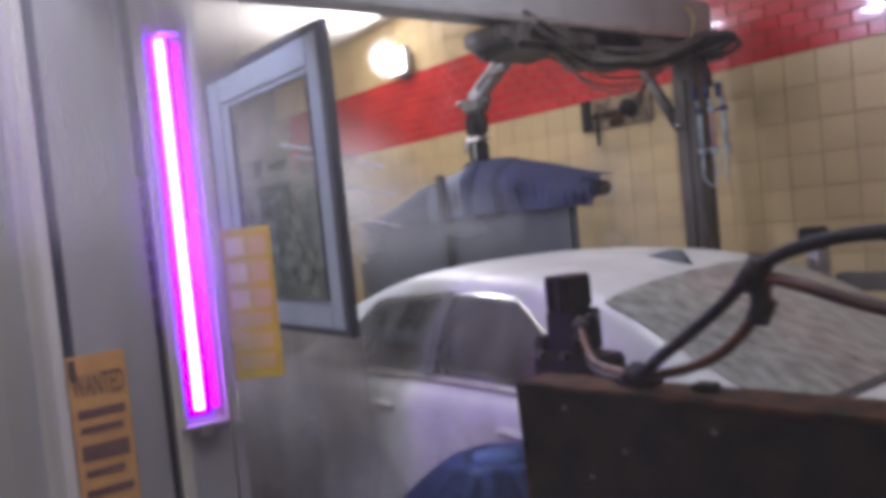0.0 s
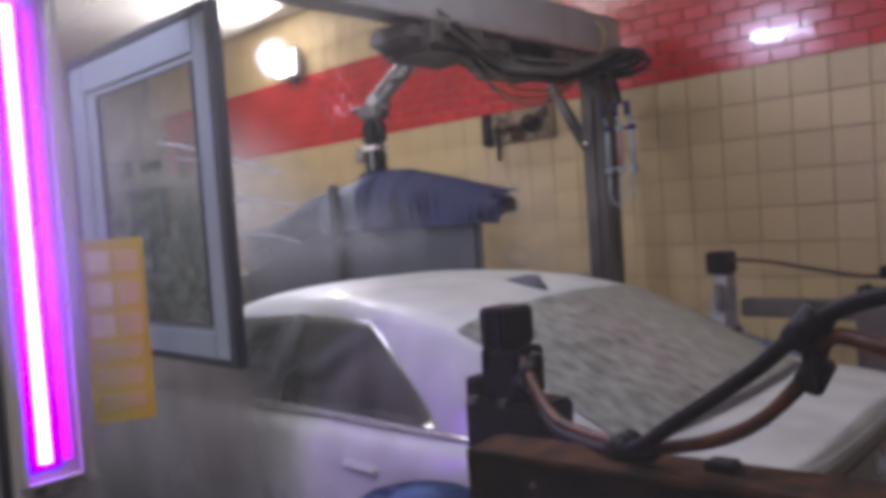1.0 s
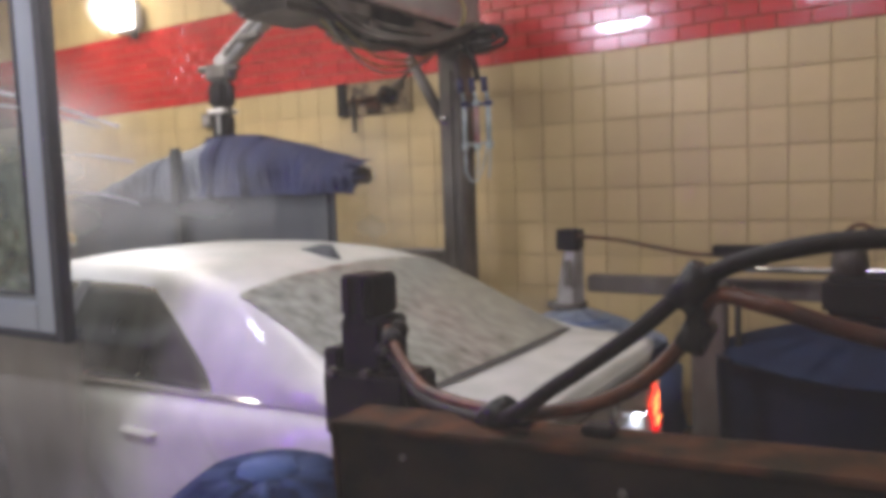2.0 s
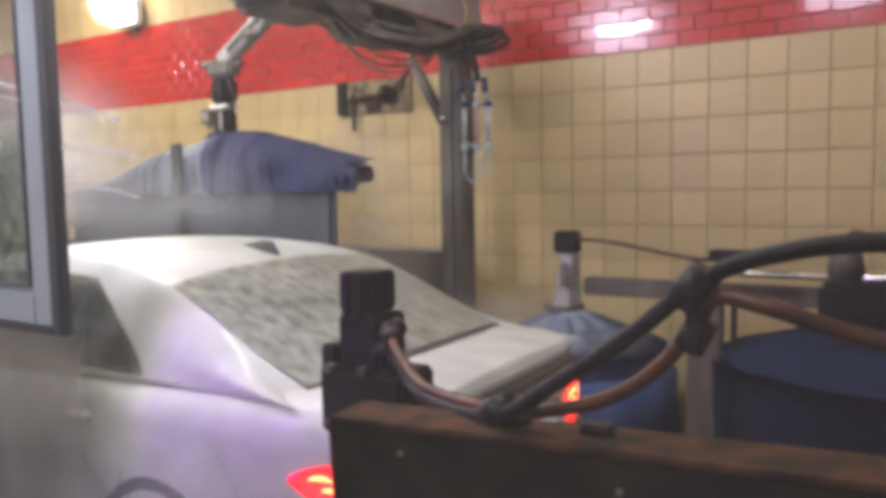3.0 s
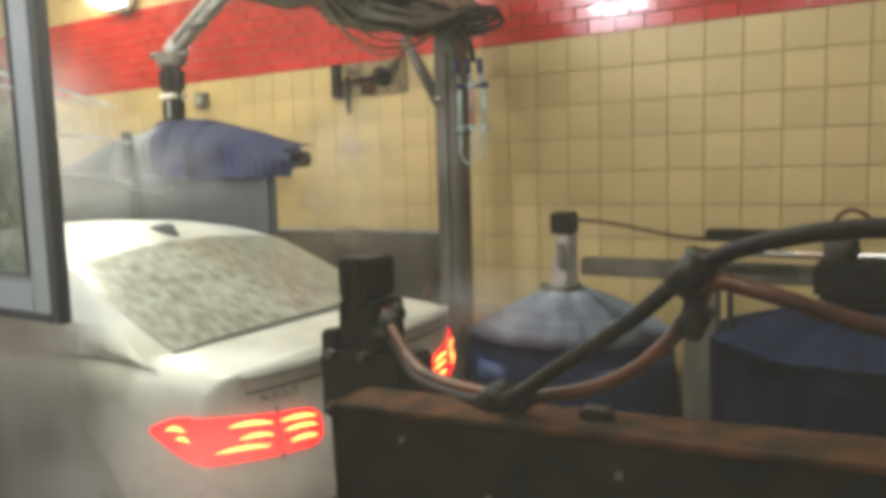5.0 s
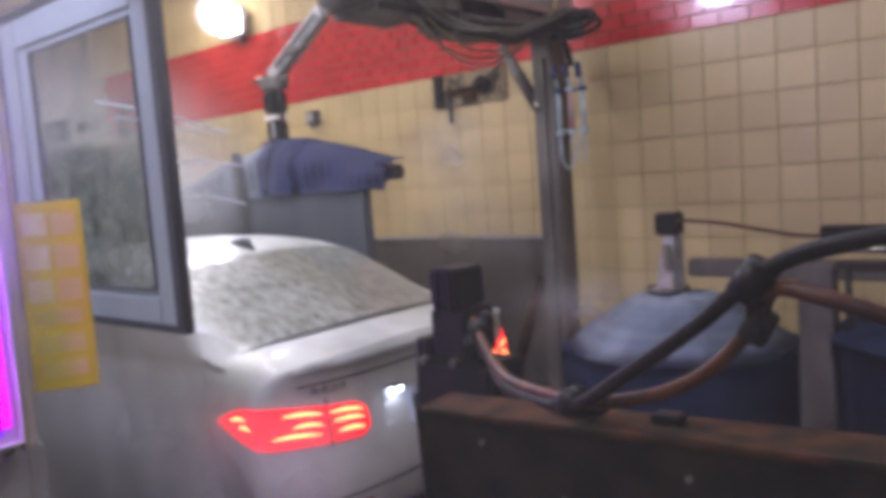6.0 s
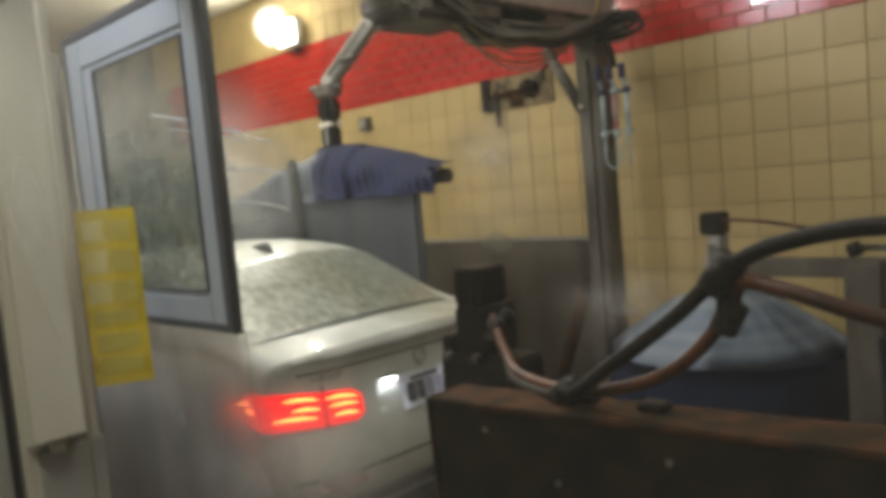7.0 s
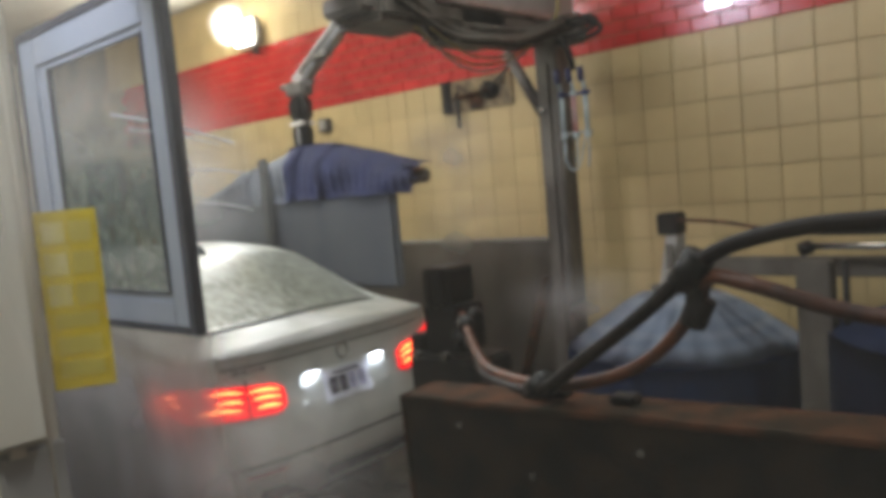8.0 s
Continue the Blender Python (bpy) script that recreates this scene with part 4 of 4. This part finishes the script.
    for sgn in (-1, 1):
        for n, x0, x1, r0 in (("rear_side_window", 1.24, 2.195, 0.50), ("front_side_window", 2.21, 3.25, 0.0)):
            bm = bmesh.new()
            rws = []
            for k in range(13):
                s = k / 12
                row = []
                for v in range(9):
                    q = v / 8
                    lo = x0 + r0 * (1 - q) ** 1.6
                    hi = x1 - (0.42 * (1 - q) if n == "front_side_window" else 0)
                    row.append(side(lo + (hi - lo) * s, 0.13 + 0.80 * q, sgn, 0.006))
                rws.append(row)
            skin(bm, rws)
            bmesh.ops.solidify(bm, geom=bm.faces[:], thickness=0.004)
            part(n, bm, M_GLASS, c, "dark wet side window", True)
        bm = bmesh.new()
        skin(bm, [[side(2.165 + 0.08 * k / 2, 0.12 + 0.82 * v / 8, sgn, 0.0115) for v in range(9)] for k in range(3)])
        bmesh.ops.solidify(bm, geom=bm.faces[:], thickness=0.003)
        part("pillar_trim", bm, M_SEAM, c, "dark door pillar trim", True)
        bm = bmesh.new()
        skin(bm, [[side(1.0 + 2.4 * k / 14, v, sgn, 0.008) for v in (0.955, 0.985)] for k in range(15)])
        bmesh.ops.solidify(bm, geom=bm.faces[:], thickness=0.004)
        part("belt_trim", bm, M_CHROME, c, "thin bright window trim", True)
        for x in (1.30, 2.10, 3.25):
            bm = bmesh.new()
            skin(bm, [[(x + (0.30 * (0.75 - z) if x < 1.5 else 0) - 0.003, sgn * (half_width(x) * (1.0 if z < 0.8 else 0.985) + 0.0012), z), (x + (0.30 * (0.75 - z) if x < 1.5 else 0) + 0.003, sgn * (half_width(x) * (1.0 if z < 0.8 else 0.985) + 0.0012), z)] for z in (0.40, 0.5, 0.6, 0.7, 0.8, 0.90)])
            part("door_seam", bm, M_SEAM, c)
        for x in (1.50, 2.45):
            part("door_handle", box(x, x + 0.20, sgn * 0.925 - 0.016, sgn * 0.925 + 0.016, 0.875, 0.905, bevel=0.01), M_CAR, c, "white door handle")
        for x in (1.12, 3.98):
            w = part("wheel", rod((x, sgn * 0.70, 0.33), (x, sgn * 0.905, 0.33), 0.33, seg=36), M_TYRE, c, "black tyre on the wheel", True)
            part("rim", rod((x, sgn * 0.90, 0.33), (x, sgn * 0.912, 0.33), 0.22, 0.19, 24), M_GALV, w, "grey alloy rim")
            bm = bmesh.new()
            skin(bm, [[(x + r * math.cos(a), sgn * (half_width(x) + 0.003), 0.33 + r * math.sin(a)) for r in (0.335, 0.385)] for a in [math.pi * k / 16 for k in range(17)]])
            part("wheel_arch", bm, M_SEAM, c, "dark wheel arch")

        # tail lamp, wrapped round the corner
        def tail_point(s, z, lift):
            if s <= 0.62:
                y = 0.41 + (half_width(0) * 0.995 - 0.41) * s / 0.62
                p = Vector((tail_x(0, y, z), y, z))
                n = Vector((-1, (y / HALF) ** 4 * 1.4, 0)).normalized()
            else:
                x = 0.36 * (s - 0.62) / 0.38
                y = half_width(x)
                p = Vector((tail_x(x, y, z), y * 0.995, z))
                n = Vector((-0.25, 1, 0)).normalized()
            p += n * lift
            return Vector((p.x, p.y * sgn, p.z))

        def lamp_band(s):
            tip = max(0, (s - 0.62) / 0.38)
            inner = max(0, 1 - s / 0.62)
            edge = max(0, 1 - s / 0.06)
            return 0.72 + 0.095 * tip ** 1.7 - 0.03 * inner + 0.03 * edge, 0.90 - 0.06 * tip ** 2.2 - 0.06 * inner - 0.03 * edge

        bm = bmesh.new()
        rws = []
        for k in range(25):
            s = k / 24
            lo, hi = lamp_band(s)
            rws.append([tail_point(s, lo + (hi - lo) * q, 0.012 * math.sin(math.pi * min(max(q, 0.04), 0.96)) + 0.004) for q in [j / 6 for j in range(7)]])
        skin(bm, rws)
        lamp = part("tail_lamp", bm, M_LENS, c, "glowing red tail lamp", True)
        for s0, s1, q in ((0.04, 0.26, 0.80), (0.04, 0.24, 0.56), (0.05, 0.22, 0.28), (0.30, 0.50, 0.80), (0.30, 0.46, 0.52), (0.32, 0.56, 0.28), (0.70, 0.86, 0.72), (0.66, 0.78, 0.5)):
            bm = bmesh.new()
            rws = []
            for k in range(9):
                s = s0 + (s1 - s0) * k / 8
                lo, hi = lamp_band(s)
                bend = 0.05 * math.sin(math.pi * k / 8)
                z = lo + (hi - lo) * (q + bend)
                th = 0.0075 * math.sin(math.pi * (k + 0.8) / 9.6)
                rws.append([tail_point(s, z - th, 0.019), tail_point(s, z + th, 0.019)])
            skin(bm, rws)
            part("lamp_bar", bm, M_LED, lamp, "bright orange light bar", True)
        bm = bmesh.new()
        skin(bm, [[tail_point(0.275, 0.69, 0.022), tail_point(0.285, 0.69, 0.022)], [tail_point(0.265, 0.9, 0.022), tail_point(0.275, 0.9, 0.022)]])
        part("lamp_joint", bm, M_SEAM, lamp)

    def tail_strip(name, y0, y1, z0, z1, lift, material, label="", n=10):
        bm = bmesh.new()
        skin(bm, [[(tail_x(0, y0 + (y1 - y0) * k / n, z) - lift, y0 + (y1 - y0) * k / n, z) for z in (z0, (z0 + z1) / 2, z1)] for k in range(n + 1)])
        bmesh.ops.solidify(bm, geom=bm.faces[:], thickness=0.004)
        return part(name, bm, material, c, label, True)

    tail_strip("boot_seam", -0.72, 0.72, 0.955, 0.963, 0.004, M_SEAM)
    tail_strip("boot_lip", -0.74, 0.74, 1.02, 1.05, 0.006, M_CAR, "white boot lip")
    tail_strip("plate_recess", -0.31, 0.31, 0.64, 0.85, 0.003, M_CAR)
    plate = tail_strip("number_plate", -0.17, 0.17, 0.665, 0.835, 0.012, M_PLATE, "pale blue-white number plate")
    for y0, y1, z0, z1 in ((-0.13, -0.075, 0.70, 0.79), (-0.06, -0.005, 0.70, 0.79), (0.01, 0.06, 0.70, 0.79), (0.075, 0.13, 0.70, 0.79), (-0.10, 0.10, 0.805, 0.82)):
        tail_strip("plate_bar", y0, y1, z0, z1, 0.018, M_INK, "", 2).parent = plate
    for y in (-0.24, 0.24):
        x = tail_x(0, y, 0.85)
        lamp = part("plate_lamp", box(x - 0.045, x + 0.01, y - 0.035, y + 0.035, 0.852, 0.868, bevel=0.003), M_CHROME, c, "small chrome plate lamp")
        part("lens", box(x - 0.040, x - 0.006, y - 0.028, y + 0.028, 0.849, 0.8515, bevel=0), M_PLATELAMP, lamp, "lit lens")
    tail_strip("bumper_groove", -0.80, 0.80, 0.455, 0.47, 0.004, M_SEAM)
    tail_strip("bumper_skirt", -0.62, 0.62, 0.24, 0.33, 0.006, M_BLACK, "black lower bumper skirt")
    for y in (-0.58, 0.58):
        tail_strip("reflector", y - 0.12, y + 0.12, 0.40, 0.425, 0.007, M_REFLEX, "small red reflector", 4)
    ring = [(tail_x(0, 0, 0.92) - 0.012, 0.040 * math.cos(a), 0.918 + 0.040 * math.sin(a)) for a in [k * math.tau / 12 for k in range(12)]]
    hose("round_badge", ring, 0.005, M_CHROME, c, "round chrome badge", True)
    for k in range(4):
        tail_strip("badge_bar", 0.50 + 0.045 * k, 0.535 + 0.045 * k, 0.925, 0.945, 0.007, M_CHROME, "", 1)
    bm = bmesh.new()
    ring = [[(x, s * w, z) for s in (-1, 1)] for x, w, z in ((1.35, 0.006, 1.462), (1.40, 0.010, 1.525), (1.46, 0.010, 1.527), (1.60, 0.006, 1.50))]
    base = [[(x, s * w, z) for s in (-1, 1)] for x, w, z in ((1.35, 0.03, 1.455), (1.40, 0.035, 1.465), (1.46, 0.035, 1.478), (1.60, 0.02, 1.49))]
    skin(bm, ring)
    for k in (0, 1):
        skin(bm, [[r[k] for r in ring], [q[k] for q in base]])
    skin(bm, [ring[0], base[0]])
    skin(bm, [ring[-1], base[-1]])
    bmesh.ops.remove_doubles(bm, verts=bm.verts, dist=0.0005)
    part("antenna_fin", bm, M_WETGREY, c, "grey roof antenna fin", True)
    for sgn in (-1, 1):
        m = part("door_mirror", box(3.0, 3.16, sgn * 0.86 - 0.045, sgn * 0.86 + 0.045, 1.0, 1.12, bevel=0.035), M_CAR, c, "white door mirror")
    return c


car = build_car()


# ---- mist ----
def build_mist():
    puffs = []
    bm = bmesh.new()
    skin(bm, [[(x, y, 0.12 * math.sin(2 * x) + 0.08 * math.cos(3 * y)) for x in [-1 + k / 4 for k in range(9)]] for y in [-1 + k / 4 for k in range(9)]])
    me = bpy.data.meshes.new("water_mist")
    bm.to_mesh(me)
    bm.free()
    for p in me.polygons:
        p.use_smooth = True
    me.materials.append(M_MIST)
    eye = Vector((1.3, -0.1, 1.7))
    # The puffs by the tube and flood lamp stand in for lamp glow.
    spots = ((-3.7, 3.0, 1.7, 1.2, 0.75), (-4.7, 2.5, 2.3, 1.2, 1.1), (-2.2, 1.70, 0.72, 0.85, 0.55), (-1.5, 1.66, 0.45, 0.65, 0.42), (-2.35, 4.4, 1.3, 0.8, 0.55), (-0.85, 3.75, 0.95, 0.6, 0.28), (-1.31, 0.79, 1.85, 0.36, 1.05), (-4.3, 3.2, 2.1, 0.9, 0.8), (-5.84, 5.02, 3.68, 0.36, 0.30), (-0.9, 1.64, 0.65, 0.6, 0.48), (-1.9, 3.9, 1.9, 0.5, 0.42))
    # puffs that thin out: they drift off down the bay
    leaving = ((-2.7, 3.25, 1.72, 1.15, 0.42), (-3.9, 3.1, 2.05, 0.8, 0.7), (-1.95, 4.0, 1.55, 0.7, 0.5), (-0.25, 1.52, 0.72, 0.75, 0.38))
    for x, y, z, sx, sz in spots + leaving:
        ob = new("water_mist", me)
        m = look((x, y, z), eye) @ Matrix.Rotation(math.pi, 4, "Y")
        ob.matrix_world = m
        ob.scale = (sx, sz, 0.6)
        tagged(ob, "thin drifting white water mist, partly lamp glow", "mist", "water mist", "stuff")
        puffs.append((ob, m, (x, y, z, sx, sz) in leaving))
    return puffs


puffs = build_mist()


# ---- tiles, last ----
def build_tiles():
    pitch, gap = 0.25, 0.005
    x_ref = -0.3625

    def tile_mesh(name, w, h, t, material):
        bm = bmesh.new()
        add_box(bm, -w / 2, w / 2, -t, 0, -h / 2, h / 2)
        fr = [f for f in bm.faces if f.normal.y < -0.9]
        bmesh.ops.inset_region(bm, faces=fr, thickness=0.005)
        for f in fr:
            for v in f.verts:
                v.co.y -= 0.003
        me = bpy.data.meshes.new(name)
        bm.to_mesh(me)
        bm.free()
        me.materials.append(material)
        return me

    cream = tile_mesh("tile", pitch - gap, pitch - gap, 0.009, M_CREAM)
    brick = tile_mesh("brick", 0.21 - 0.007, 0.105 - 0.007, 0.009, M_RED)
    rnd = random.Random(9)
    rest = {"cream": ([], []), "red": ([], [])}

    def put(me, x, z, near, key, parent_name):
        m = Matrix.Translation((x, WALL_Y - 0.0005 - rnd.random() * 0.0015, z)) @ Matrix.Rotation(radians(rnd.uniform(-0.25, 0.25)), 4, "Z") @ Matrix.Rotation(radians(rnd.uniform(-0.2, 0.2)), 4, "X")
        if near:
            ob = new(parent_name, me)
            ob.parent = wall_far
            ob.matrix_local = m
        else:
            vs, fs = rest[key]
            base = len(vs)
            vs += [m @ v.co for v in me.vertices]
            fs += [[base + i for i in p.vertices] for p in me.polygons]

    for c in range(-38, 16):
        for r in range(11):
            x, z = x_ref + (c + 0.5) * pitch, RED_Z - (r + 0.5) * pitch
            if z < 0.05:
                continue
            put(cream, x, z, -3.45 < x < 1.3 and r < 9, "cream", "tile")
    for c in range(-38, 16):
        for r in range(3):
            put(cream, x_ref + (c + 0.5) * pitch, TOP_Z + 0.005 + (r + 0.5) * pitch - 0.008, False, "cream", "tile")
    for k in range(8):
        z = RED_Z + 0.0525 + k * 0.105
        for c in range(-45, 20):
            x = c * 0.21 + (0.105 if k % 2 else 0)
            put(brick, x, z, -1.5 < x < 1.6 and k < 8, "red", "brick")
    for key, nm, material in (("cream", "far_tiles", M_CREAM), ("red", "far_bricks", M_RED)):
        vs, fs = rest[key]
        me = bpy.data.meshes.new(nm)
        me.from_pydata(vs, [], fs)
        me.materials.append(material)
        ob = new(nm, me)
        ob.parent = wall_far
        tagged(ob, kind="stuff")


build_tiles()


def motions():
    walk(car, [(t, pose(x, 2.63, 0, 0, 0, 180)) for t, x in ((0, 0.98), (2, 0.25), (4, -0.47), (6, -1.15), (8, -1.82))])
    # lit side out, or turned to the pillar
    rows, a = [(0.0, pose(-1.45, 0.79, 0, 0, 0, 0))], 0
    for t in (0.40, 0.88, 1.40, 1.88, 3.36, 3.82, 4.3, 5.8, 6.2):
        for k in range(4):
            rows.append((t + k * 0.0334, pose(-1.45, 0.79, 0, 0, 0, a + 60 * k)))
        a += 180
    rows.append((8.0, pose(-1.45, 0.79, 0, 0, 0, a)))
    walk(tube_lamp, rows)
    walk(top_brush, [(t, pose(x, 3.74, 0)) for t, x in ((0, -3.0), (2, -3.03), (3.5, -3.0), (4, -3.14), (5.5, -3.56), (6.5, -3.58), (7.25, -3.5), (8, -3.4))])
    walk(brush_a, [(k * 0.1, pose(-0.76, 4.55, 0, 0, 0, 84 * k)) for k in range(81)])
    # its strips fly out while it spins free and sink as it slows
    for ob, (rx, ry, rz) in strips_a:
        walk(ob, [(t, pose(0, 0, lift, rx, ry - up, rz)) for t, up, lift in ((0, 13, -0.02), (4, 11, -0.01), (5.5, 4, 0), (6.5, 0, 0), (8, 0, 0))])
    walk(brush_b, [(k * 0.1, pose(0.98, 4.48, 0, 0, 0, -80 * k)) for k in range(81)])
    # the wheel brush draws back once the rear wheel has gone by
    rows = []
    for k in range(81):
        s = min(max((k * 0.1 - 2.0) / 1.2, 0), 1)
        s = s * s * (3 - 2 * s)
        rows.append((k * 0.1, pose(-0.28 + 0.36 * s, 1.32, -0.14 * s - 0.09 * max(0, 1 - k / 14), 0, 0, 86 * k)))
    walk(brush_c, rows)
    for i, (ob, m, leaves) in enumerate(puffs):
        drift = Vector((-0.12, 0.03 * math.sin(i), 0.10 + 0.03 * math.cos(i * 2)))
        away = Vector((-2.6, -0.1, 0.1)) if leaves else Vector((0, 0, 0))
        walk(ob, [(t, Matrix.Translation(drift * (t / 8) + away * u) @ m) for t, u in ((0, 0), (3, 0), (4, 0.02), (5.5, 0.3), (6.5, 0.8), (8, 1.5))])


motions()
